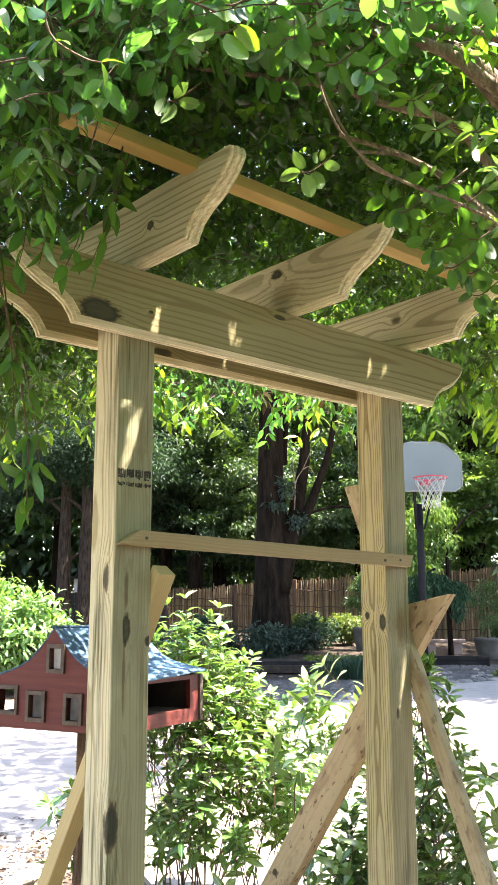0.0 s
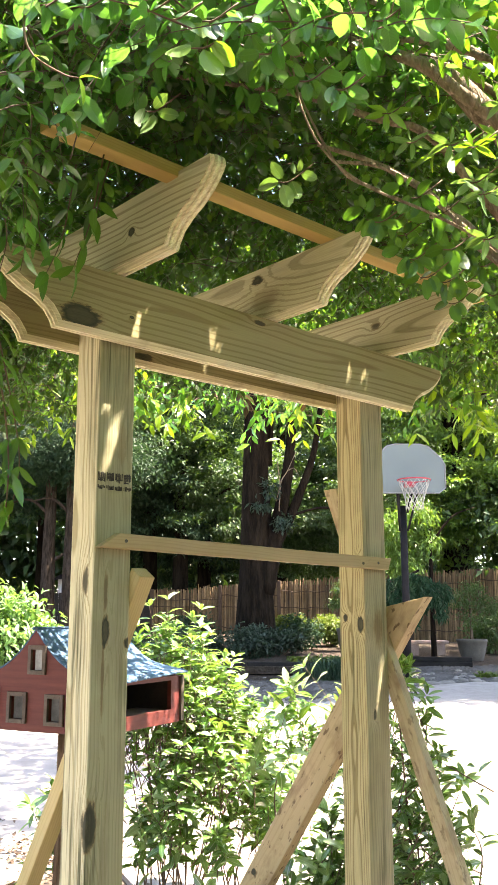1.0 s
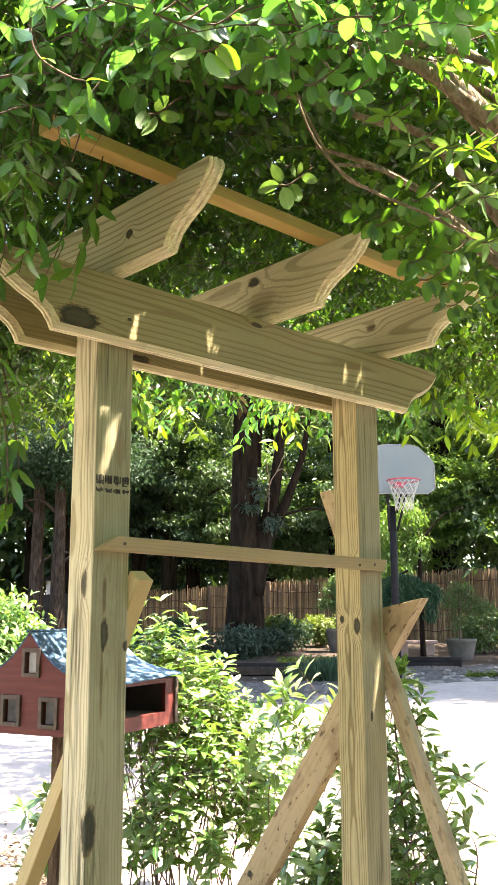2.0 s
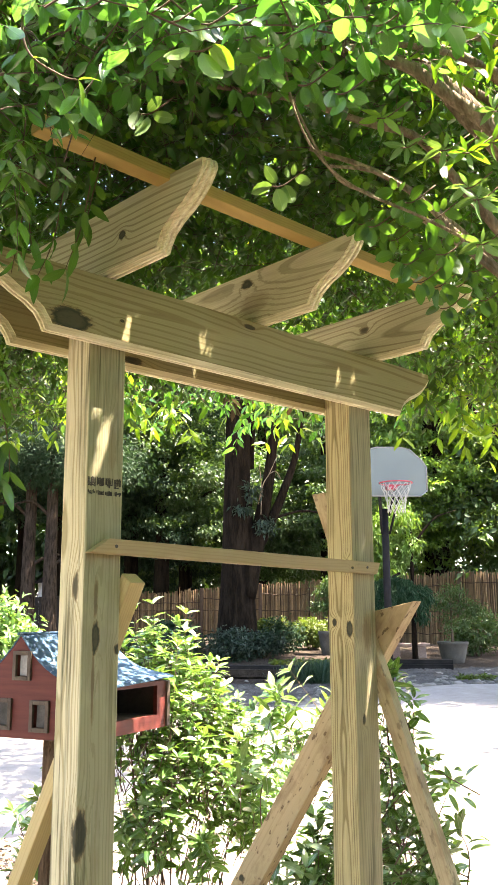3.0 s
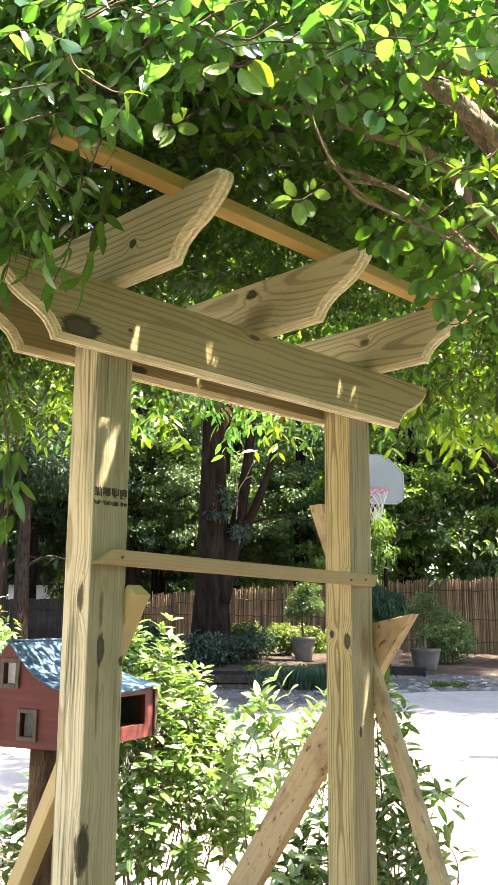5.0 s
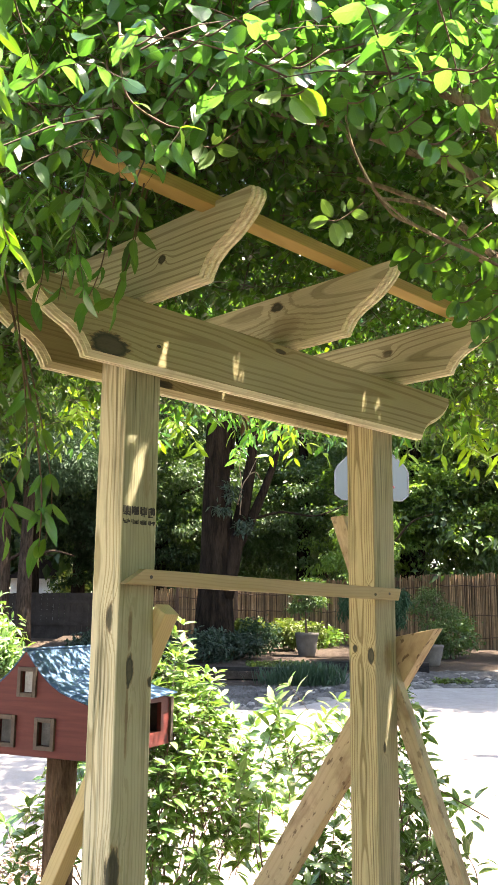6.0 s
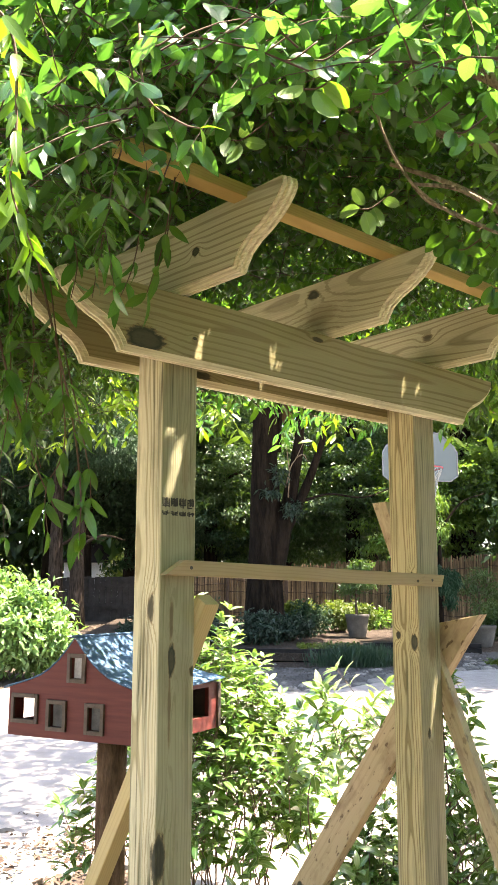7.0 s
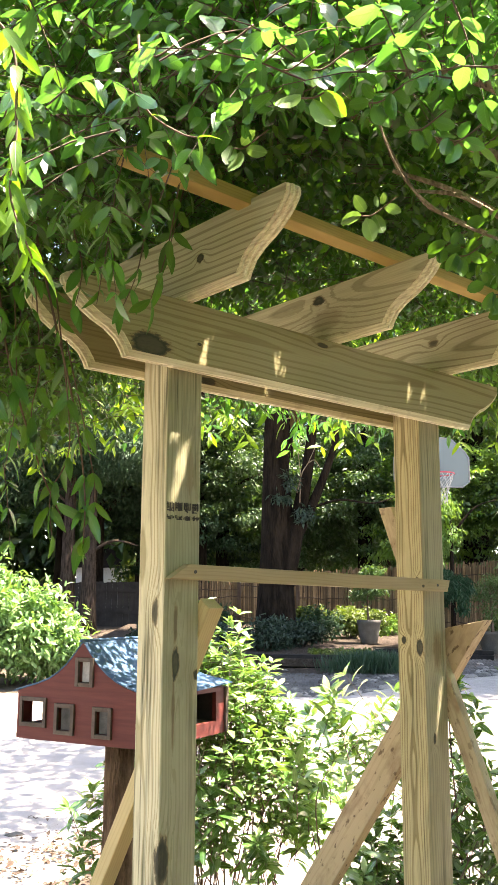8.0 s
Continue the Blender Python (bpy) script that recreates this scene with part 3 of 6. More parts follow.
# ---- fence ----
def fence():
    f = thing("reed_fence", Matrix.Identity(4), "tall brown reed fence with dark binding bands and posts", "fence")
    rng = np.random.default_rng(11)
    line = [(-2.3, 25.2, 1.27), (-0.4, 25.0, 1.38), (1.2, 24.6, 1.50), (2.9, 24.2, 1.62), (4.6, 23.6, 1.72), (6.2, 22.9, 1.80), (8.2, 22.0, 1.86), (11.0, 21.0, 1.9)]
    for (ra, aa, ha), (rb, ab, hb) in zip(line, line[1:]):
        p, q = plan(ra, aa), plan(rb, ab)
        d = q - p
        m = Matrix.Translation(p) @ Matrix.Rotation(math.atan2(d.y, d.x), 4, "Z")
        n = int(d.length / 0.021)
        verts, tris = [], []
        for k in range(n):
            x, w = d.length * (k + 0.5) / n + rng.normal(0, 0.004), 0.015 * rng.uniform(0.8, 1.25)
            y, lean = rng.normal(0, 0.007) + 0.016 * (k % 2), rng.normal(0, 0.022)
            h = ha + (hb - ha) * k / n + rng.normal(0, 0.03) + 0.02 * math.sin(x * 5.0)
            b = len(verts)
            for z, s in ((-0.1, 0), (h, lean)):
                verts += [(x - w + s, y, z), (x + s, y - w, z), (x + w + s, y, z), (x + s, y + w, z)]
            for i in range(4):
                j = (i + 1) % 4
                tris += [(b + i, b + j, b + 4 + j), (b + i, b + 4 + j, b + 4 + i)]
            tris += [(b + 4, b + 5, b + 6), (b + 4, b + 6, b + 7)]
        tagged(link("reeds", tri_mesh("reeds", np.array(verts), np.array(tris), False), M_REED, f, m=m), kind="stuff")
        part("backing", block(0.0, d.length, 0.040, 0.046, -0.1, min(ha, hb) - 0.06), M_REED_DARK, f, "dark woven backing", m)
        for z in (0.3, 0.85, ha - 0.22):
            sag = [(d.length * i / 8, -0.027, z + 0.02 * math.sin(2.3 * i + 5 * z) - 0.03 * math.sin(math.pi * i / 8)) for i in range(9)]
            part("binding", tube(sag, [0.011] * 9, 5), M_REED_DARK, f, m=m)
        part("post", block(-0.045, 0.045, -0.06, 0.03, -0.2, ha + 0.05, 0.008), M_REED_DARK, f, m=m)


fence()


def board_fence():
    """The older fence that goes on where the reeds end: dark boards on rails and posts."""
    f = thing("board_fence", Matrix.Identity(4), "old dark grey board fence in deep shade", "fence")
    pr = random.Random(12)
    line = [(-9.0, 25.6, 1.14), (-6.2, 25.5, 1.17), (-4.3, 25.4, 1.22), (-2.36, 25.24, 1.26)]
    for (ra, aa, ha), (rb, ab, hb) in zip(line, line[1:]):
        p, q = plan(ra, aa), plan(rb, ab)
        d = q - p
        m = Matrix.Translation(p) @ Matrix.Rotation(math.atan2(d.y, d.x), 4, "Z")
        n = int(d.length / 0.152)
        for k in range(n):
            x, h = d.length * k / n, ha + (hb - ha) * k / n + pr.uniform(-0.015, 0.015)
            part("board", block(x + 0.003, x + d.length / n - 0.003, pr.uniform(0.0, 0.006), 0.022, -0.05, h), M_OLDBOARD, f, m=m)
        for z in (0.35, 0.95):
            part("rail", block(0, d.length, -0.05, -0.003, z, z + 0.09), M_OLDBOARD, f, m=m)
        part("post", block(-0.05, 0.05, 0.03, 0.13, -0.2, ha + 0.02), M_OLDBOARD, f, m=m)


board_fence()


# ---- trees of the background ----
def tree(name, base, height, radius, limbs, blobs, per_blob, each, spread, size, mat, label, bark_mat=M_BARK_DARK, seed=1, lean=(0, 0), narrow=0.55, hang=0.3, trunk_top=None, flat=0.38, boughs=0):
    """A tapered trunk with limbs (points and radii relative to the base) and a crown of leaf clumps (relative blobs)."""
    t = thing(name, at_point(base), label, "tree")
    rng = np.random.default_rng(seed)
    pr = random.Random(seed)
    top = trunk_top or height * 0.8
    pts = [(lean[0] * z / top + 0.06 * radius * pr.uniform(-1, 1), lean[1] * z / top + 0.06 * radius * pr.uniform(-1, 1), z) for z in np.linspace(-0.15, top, 12)]
    rad = [radius * (1.28 if i == 0 else 1.1 if i == 1 else 1.0) * (1 - 0.6 * i / 11) for i in range(12)]
    part("trunk", tube(pts, rad, 14, 0.14, pr), bark_mat, t)
    for lp, lr in limbs:
        g = glide(lp, 5)
        part("limb", tube(g, [lr * (1 - 0.7 * i / (len(g) - 1)) for i in range(len(g))], 8, 0.1, pr), bark_mat, t)
    if blobs:
        tagged(link("crown", crown_mesh("crown", rng, blobs, per_blob, each, spread, size, hang, narrow, flat=flat, boughs=boughs), mat, t), kind="stuff")
    return t


# broad tree whose dark trunk sends two upright limbs off one side
def off(r, a, z):
    return tuple(SIDE * r + FORE * a + Vector((0, 0, z)))


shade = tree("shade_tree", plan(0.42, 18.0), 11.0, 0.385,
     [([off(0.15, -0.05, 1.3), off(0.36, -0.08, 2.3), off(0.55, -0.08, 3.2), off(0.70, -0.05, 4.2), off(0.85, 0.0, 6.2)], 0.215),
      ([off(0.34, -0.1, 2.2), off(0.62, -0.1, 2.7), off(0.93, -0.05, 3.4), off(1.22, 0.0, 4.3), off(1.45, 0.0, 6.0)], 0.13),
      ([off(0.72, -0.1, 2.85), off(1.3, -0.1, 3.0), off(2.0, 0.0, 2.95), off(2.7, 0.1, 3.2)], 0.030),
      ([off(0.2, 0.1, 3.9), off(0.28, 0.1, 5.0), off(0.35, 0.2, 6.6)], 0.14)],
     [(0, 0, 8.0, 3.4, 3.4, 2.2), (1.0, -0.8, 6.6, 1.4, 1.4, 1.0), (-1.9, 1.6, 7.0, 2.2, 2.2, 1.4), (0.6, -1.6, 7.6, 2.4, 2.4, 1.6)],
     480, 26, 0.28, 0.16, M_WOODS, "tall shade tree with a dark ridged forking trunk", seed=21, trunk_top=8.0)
sprig_rng = np.random.default_rng(210)
tagged(link("climbing_growth", crown_mesh("climbing_growth", sprig_rng, [off(0.28, -0.42, 3.35) + (0.16, 0.12, 0.22), off(0.45, -0.40, 2.75) + (0.28, 0.12, 0.10), off(0.1, -0.42, 3.0) + (0.12, 0.1, 0.10), off(0.6, -0.3, 2.6) + (0.2, 0.1, 0.22)], 9, 9, 0.06, 0.13, 0.5, 0.3), M_BLUEGREY, shade, "grey-green growth on the trunk"), kind="stuff")
for lp in ([off(0.40, -0.35, 3.1), off(0.5, -0.4, 3.5), off(0.62, -0.42, 3.7), off(0.8, -0.4, 4.1)], [off(0.45, -0.36, 2.9), off(0.47, -0.42, 3.4), off(0.42, -0.42, 3.9)], [off(0.62, -0.42, 3.7), off(0.75, -0.45, 3.75), off(0.85, -0.45, 3.6)]):
    g = glide(lp, 4)
    part("dead_twig", tube(g, [0.014 * (1 - 0.05 * i) for i in range(len(g))], 5), M_BARK_TAN, shade, "bare pale twig")

# tree outside the view, added so its crown darkens the bed and stones
tree("shade_tree", plan(7.6, 19.5), 11.0, 0.30, [([(0, 0, 3.5), (-1.4, 1.2, 5.5), (-2.4, 2.1, 7.0)], 0.13)],
     [(0.6, -0.5, 8.2, 2.2, 2.2, 1.4), (-4.6, 5.0, 8.4, 1.8, 1.8, 1.0)],
     330, 26, 0.28, 0.16, M_WOODS, "unseen tree added to cast shade on the planting bed", seed=23, trunk_top=8.0)

# two slim trunks further along the fence
for r, a, rad, s in ((-4.75, 23.0, 0.20, 31), (-4.14, 22.6, 0.20, 32)):
    tree("cedar_tree", plan(r, a), 9.0, rad, [([(0, 0, 2.0), (0.5, -0.3, 2.3), (1.1, -0.5, 2.2)], 0.05), ([(0, 0, 3.2), (-0.4, 0.3, 3.6), (-0.9, 0.5, 3.5)], 0.05)],
         [(0, 0, 6.4, 1.9, 1.9, 2.2), (0.6, -0.5, 4.6, 1.5, 1.5, 0.8), (-0.7, 0.5, 4.9, 1.4, 1.4, 0.8)], 200, 26, 0.25, 0.12, M_CONIFER,
         "slim cedar with stringy brown bark beyond the driveway", M_BARK_CEDAR, s, narrow=0.35)

# the wood behind the fence and over the garden
for r, a, h, w, mat, s, low in ((-10.4, 28, 11, 3.0, M_CONIFER, 41, 1.2), (-6.4, 30, 12, 3.2, M_WOODS, 42, 4.6), (-4.6, 26.3, 10, 2.6, M_CONIFER, 55, 3.5), (-2.6, 27.5, 11, 2.8, M_CONIFER, 43, 3.4), (-1.0, 29, 12, 3.0, M_CONIFER, 44, 0.8),
                               (1.6, 31, 12, 3.2, M_WOODS, 45, 1.2), (3.4, 27.5, 10, 2.6, M_WOODS, 46, 1.6), (6.4, 26.5, 11, 3.0, M_WOODS, 47, 1.6), (9.6, 25, 12, 3.4, M_WOODS, 48, 1.2),
                               (13.0, 25, 12, 3.6, M_WOODS, 49, 1.0), (-13.5, 28, 12, 3.6, M_WOODS, 50, 1.0), (4.8, 33, 13, 3.4, M_WOODS, 51, 1.0), (-4.2, 34, 13, 3.4, M_WOODS, 52, 4.5), (-1.6, 26.2, 10, 2.6, M_WOODS, 53, 3.4), (6.3, 24.9, 10, 2.2, M_BRIGHT, 54, 1.7)):
    blobs = [(0, 0, h * 0.72, w, w, h * 0.24), (w * 0.4, -w * 0.2, h * 0.45, w * 0.9, w * 0.9, h * 0.2), (-w * 0.4, w * 0.2, low + h * 0.18, w * 0.95, w * 0.95, h * 0.18)]
    tree("woodland_tree", plan(r, a), h, 0.26, [([(0, 0, h * 0.3), (0.8, -0.6, h * 0.4), (1.7, -1.1, h * 0.45)], 0.09)], blobs, 330 if abs(r) < 8 else 400, 40 if abs(r) < 8 else 16, 0.17 if abs(r) < 8 else 0.3, 0.125 if abs(r) < 8 else 0.22, mat,
         "leafy woodland tree behind the reed fence", seed=s, boughs=46)
far_rng = np.random.default_rng(77)
far_blobs = [tuple(plan(-34 + 6.2 * k, 44 + 3 * math.sin(2.1 * k), 8.5)) + (4.8, 4.6, 10.5) for k in range(12)]
tagged(link("far_wood", crown_mesh("far_wood", far_rng, far_blobs, 560, 16, 0.7, 0.66), M_WOODS), "dark dense wood in the distance", "wood", kind="stuff")

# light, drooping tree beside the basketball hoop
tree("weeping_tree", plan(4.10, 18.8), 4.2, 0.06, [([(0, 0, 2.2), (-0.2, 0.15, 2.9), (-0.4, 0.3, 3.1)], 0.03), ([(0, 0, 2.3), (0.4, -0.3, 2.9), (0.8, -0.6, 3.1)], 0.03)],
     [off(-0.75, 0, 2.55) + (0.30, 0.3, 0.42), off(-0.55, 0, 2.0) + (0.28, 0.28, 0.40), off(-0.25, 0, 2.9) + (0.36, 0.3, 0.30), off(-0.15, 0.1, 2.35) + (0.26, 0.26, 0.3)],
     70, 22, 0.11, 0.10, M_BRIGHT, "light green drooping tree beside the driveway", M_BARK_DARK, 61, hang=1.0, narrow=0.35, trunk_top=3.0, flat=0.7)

# trees out of view, their overhanging leaves placed to shade driveway and hoop
tree("drive_shading_tree", plan(-6.6, 9.2), 9.0, 0.22, [([(0, 0, 4), (1.2, -0.8, 5.2), (2.6, -1.6, 5.8)], 0.09)],
     [(0.5, -0.3, 7.2, 2.2, 2.2, 1.2), (2.2, -1.2, 6.6, 1.5, 1.5, 0.7)], 150, 22, 0.25, 0.13, M_WOODS, "unseen tree placed to shade the driveway", M_BARK_GREY, 62)
tree("drive_shading_tree", plan(8.2, 13.6), 10.0, 0.24, [([(0, 0, 4), (-1.2, 0.8, 5.4), (-2.6, 1.9, 6.4)], 0.09)],
     [(-0.5, 0.3, 8.0, 2.6, 2.6, 1.4), (-3.1, 2.7, 7.6, 2.2, 2.2, 1.0), (-2.2, 3.6, 7.4, 2.0, 2.0, 0.9), (-4.4, 3.0, 7.8, 1.8, 1.8, 0.9)], 420, 24, 0.27, 0.14, M_WOODS, "unseen tree placed to shade the driveway", M_BARK_GREY, 63)


tree("drive_shading_tree", plan(5.6, 8.4), 10.0, 0.22, [([(0, 0, 4), (-1.6, 1.2, 6.0), (-3.4, 2.9, 7.0), (-4.2, 3.6, 7.2)], 0.035)],
     [(-3.2, 2.8, 7.2, 1.3, 1.3, 0.5), (-4.2, 3.2, 7.4, 1.1, 1.1, 0.4), (-0.4, 0.3, 8.2, 1.8, 1.8, 1.0)], 70, 14, 0.2, 0.13, M_WOODS, "unseen tree placed to dapple the driveway", M_BARK_GREY, 64)


def spot(dr, da, z, *radii):
    """A leaf mass set off from its trunk by metres to the right and ahead."""
    q = SIDE * dr + FORE * da
    return (q.x, q.y, z) + radii


reach = [tuple(SIDE * r + FORE * a + Vector((0, 0, z))) for r, a, z in ((0, 0, 4.5), (-1.5, 0.2, 6.0), (-3.4, 0.4, 6.8))]
tree("drive_shading_tree", plan(9.6, 12.4), 10.0, 0.24, [(reach, 0.05)],
     [spot(-4.4, 0.6, 6.6, 1.5, 1.3, 0.5), spot(-2.6, 0.2, 6.9, 1.6, 1.3, 0.6), spot(-5.4, 1.0, 6.9, 1.0, 1.0, 0.4), spot(-3.8, 1.7, 6.8, 1.3, 1.2, 0.5), spot(-2.0, 1.6, 7.0, 1.4, 1.2, 0.5), spot(-0.6, 0, 7.6, 2.0, 2.0, 1.0), spot(-2.9, 4.2, 7.2, 1.5, 1.4, 0.6), spot(-6.6, 0.3, 6.9, 0.8, 0.7, 0.35), spot(-5.9, -0.1, 6.7, 0.7, 0.6, 0.3)], 330, 22, 0.24, 0.14, M_WOODS, "unseen tree placed to shade the driveway", M_BARK_GREY, 65)
reach = [tuple(SIDE * r + FORE * a + Vector((0, 0, z))) for r, a, z in ((0, 0, 4.5), (-2.0, 0.0, 6.0), (-4.4, -0.2, 6.6), (-5.6, -0.3, 6.7))]
tree("drive_shading_tree", plan(6.6, 6.9), 10.0, 0.22, [(reach, 0.035)],
     [spot(-5.6, -0.2, 6.6, 0.9, 1.2, 0.4), spot(-4.8, 0.9, 6.9, 0.9, 0.9, 0.4), spot(-6.3, -1.1, 6.5, 0.7, 0.8, 0.3)], 95, 14, 0.18, 0.12, M_WOODS, "unseen tree placed to dapple the driveway", M_BARK_GREY, 66)


# ---- shrubs and pots of the bed ----
def shrub(name, base, blobs, per_blob, each, spread, size, mat, label, seed, narrow=0.5, hang=0.0, full=False, stems=7, group=""):
    s = thing(name, at_point(base), label, "shrub", group)
    rng, pr = np.random.default_rng(seed), random.Random(seed)
    for k in range(stems):
        cx, cy, cz, rx, ry, rz = pr.choice(blobs)
        tip = Vector((cx + rx * 0.6 * pr.uniform(-1, 1), cy + ry * 0.6 * pr.uniform(-1, 1), cz + rz * pr.uniform(-0.2, 0.6)))
        foot = Vector((tip.x * 0.2, tip.y * 0.2, -0.03))
        part("stem", tube(glide([foot, foot.lerp(tip, 0.5) + Vector((pr.uniform(-0.05, 0.05), pr.uniform(-0.05, 0.05), 0.03)), tip], 3), [0.012 * (1 - 0.1 * i) for i in range(7)], 5), M_TWIG_DARK, s)
    tagged(link("foliage", crown_mesh("foliage", rng, blobs, per_blob, each, spread, size, hang, narrow, full, 0.35), mat, s), kind="stuff")
    return s


for r, a, w, h, s in ((-0.75, 17.0, 0.5, 0.42, 71), (0.25, 16.7, 0.55, 0.48, 72), (-1.9, 17.2, 0.5, 0.4, 73), (0.85, 17.4, 0.4, 0.42, 79)):
    shrub("blue_grey_shrub", plan(r, a, 0.15), [(0, 0, h * 0.6, w, w, h * 0.6)], 120, 16, 0.07, 0.09, M_BLUEGREY, "low blue-grey shrub in the raised bed", s, 0.4, group="blue-grey shrubs")
for r, a, w, h, s in ((1.18, 19.4, 0.40, 0.62, 74), (2.06, 19.6, 0.36, 0.60, 75), (2.52, 19.9, 0.34, 0.56, 76)):
    shrub("golden_shrub", plan(r, a, 0.15), [(0, 0, h * 0.6, w, w, h * 0.5)], 130, 16, 0.07, 0.085, M_YELLOW, "rounded yellow-green shrub before the fence", s, group="golden shrubs")
shrub("dark_shrub", plan(1.35, 18.6, 0.15), [(0, 0, 0.35, 0.42, 0.42, 0.32)], 110, 16, 0.07, 0.08, M_CONIFER, "small dark green shrub in the raised bed", 77)
shrub("dark_shrub", plan(-0.85, 18.9, 0.15), [(0, 0, 0.34, 0.6, 0.5, 0.32)], 120, 16, 0.09, 0.09, M_CONIFER, "dark green shrub by the fence", 78)
shrub("dark_shrub", plan(5.6, 19.5, 0.0), [(0, 0, 0.5, 0.6, 0.6, 0.5)], 150, 16, 0.09, 0.09, M_WOODS, "dark green shrub by the fence", 80)
shrub("dark_shrub", plan(3.3, 22.5, 0.0), [(0, 0, 0.25, 0.5, 0.4, 0.25)], 60, 14, 0.08, 0.09, M_BRIGHT, "small bright shrub at the foot of the fence", 81)


def pot(base, r, h, label, thick=0.05):
    p = thing("plant_pot", at_point(base), label, "plant pot", "stone pots")
    part("bowl", lathe([(r * 0.62, 0), (r * 0.70, 0.02), (r * 0.86, h * 0.45), (r * 0.97, h * 0.85), (r * 1.02, h * 0.88), (r * 1.03, h * 0.98), (r, h), (r - thick, h), (r - thick - 0.01, h - 0.07)]), M_POT, p)
    part("soil", lathe([(r - thick - 0.012, h - 0.10), (r - thick - 0.014, h - 0.06)]), M_MULCH, p)
    return p


def potted_tree(base, height, blobs, mat, label, seed, size=0.075, many=120):
    t = thing("potted_shrub", at_point(base), label, "shrub")
    pr, rng = random.Random(seed), np.random.default_rng(seed)
    for k in range(3):
        top = Vector((pr.uniform(-0.1, 0.1), pr.uniform(-0.1, 0.1), height * pr.uniform(0.6, 0.85)))
        part("stem", tube(glide([(0.03 * k - 0.03, 0, -0.06), (0.02 * pr.uniform(-1, 1), 0.02, height * 0.4), top], 4), [0.022 - 0.0015 * i for i in range(9)], 6), M_TWIG_DARK, t)
    tagged(link("foliage", crown_mesh("foliage", rng, blobs, many, 14, 0.07, size, 0.15, 0.35, False, 0.2), mat, t), kind="stuff")


p1 = plan(2.27, 18.2, 0.155)
pot(p1, 0.235, 0.46, "small grey stone pot with a young tree")
potted_tree(p1 + Vector((0, 0, 0.42)), 0.95, [spot(-0.12, 0, 0.52, 0.34, 0.3, 0.10), spot(0.16, 0, 0.66, 0.34, 0.3, 0.09), spot(-0.05, 0, 0.84, 0.26, 0.24, 0.09), spot(0.1, 0, 1.0, 0.16, 0.16, 0.07)], M_WOODS, "young fine-leaved tree in a stone pot", 91, 0.07, 50)
p2 = plan(4.66, 17.9, 0.0)
pot(p2, 0.295, 0.42, "wide grey stone pot beside the driveway")
potted_tree(p2 + Vector((0, 0, 0.40)), 1.05, [spot(0, 0, 0.45, 0.34, 0.34, 0.30), spot(0.22, 0, 0.75, 0.32, 0.3, 0.22), spot(-0.2, 0, 0.78, 0.28, 0.28, 0.2), spot(0.48, 0, 0.62, 0.22, 0.22, 0.18), spot(0.05, 0, 1.0, 0.25, 0.25, 0.14)], M_WOODS, "feathery green shrub in a wide pot", 92, 0.06, 40)
part_stone = thing("stone_bench", at_point(plan(4.02, 19.2), -38), "pinkish stone slab on blocks by the fence", "bench")
part("slab", block(-0.45, 0.45, -0.18, 0.18, 0.24, 0.31, 0.015), M_PINKSTONE, part_stone)
part("block", block(-0.38, -0.18, -0.13, 0.13, -0.05, 0.238, 0.02), M_PINKSTONE, part_stone)
part("block", block(0.18, 0.38, -0.13, 0.13, -0.05, 0.238, 0.02), M_PINKSTONE, part_stone)


def weeping_conifer(base):
    t = thing("weeping_conifer", at_point(base), "blue-green weeping conifer with hanging boughs", "tree")
    rng, pr = np.random.default_rng(95), random.Random(95)
    part("trunk", tube(glide([(0, 0, -0.1), (0.05, 0, 0.8), (0.02, 0.05, 1.5), (0.25, -0.2, 1.75)], 4), [0.07 - 0.004 * i for i in range(13)], 8), M_BARK_DARK, t)
    P, A = [], []
    for k in range(46):
        a, reach = pr.uniform(0, 2 * math.pi), pr.uniform(0.15, 0.44)
        z0 = pr.uniform(1.25, 1.65)
        end = SIDE * (abs(math.cos(a)) * reach * 1.9 * (1 if k % 4 else -0.5)) + FORE * (math.sin(a) * reach * 0.8) + Vector((0, 0, z0 - 0.05))
        drop = pr.uniform(0.15, 0.55)
        path = glide([(0.1, -0.05, z0), end, end + Vector((math.cos(a) * 0.12, math.sin(a) * 0.12, -drop))], 9)
        if k % 2 == 0:
            part("bough", tube(path, [0.014 * (1 - 0.04 * i) for i in range(len(path))], 4), M_TWIG_DARK, t)
        for q in path[3:]:
            for j in range(18):
                P.append(q + Vector((pr.gauss(0, 0.045), pr.gauss(0, 0.045), pr.gauss(0, 0.03))))
                A.append((pr.gauss(0, 0.5), pr.gauss(0, 0.5), -1.0))
    P, A = np.array(P), np.array(A)
    L = rng.uniform(0.07, 0.14, len(P))
    tagged(link("needles", leaf_mesh("needles", P, A, rng.normal(0, 1, P.shape), L, L * 0.22, False), M_SPRUCE, t), kind="stuff")


weeping_conifer(plan(3.12, 16.8))


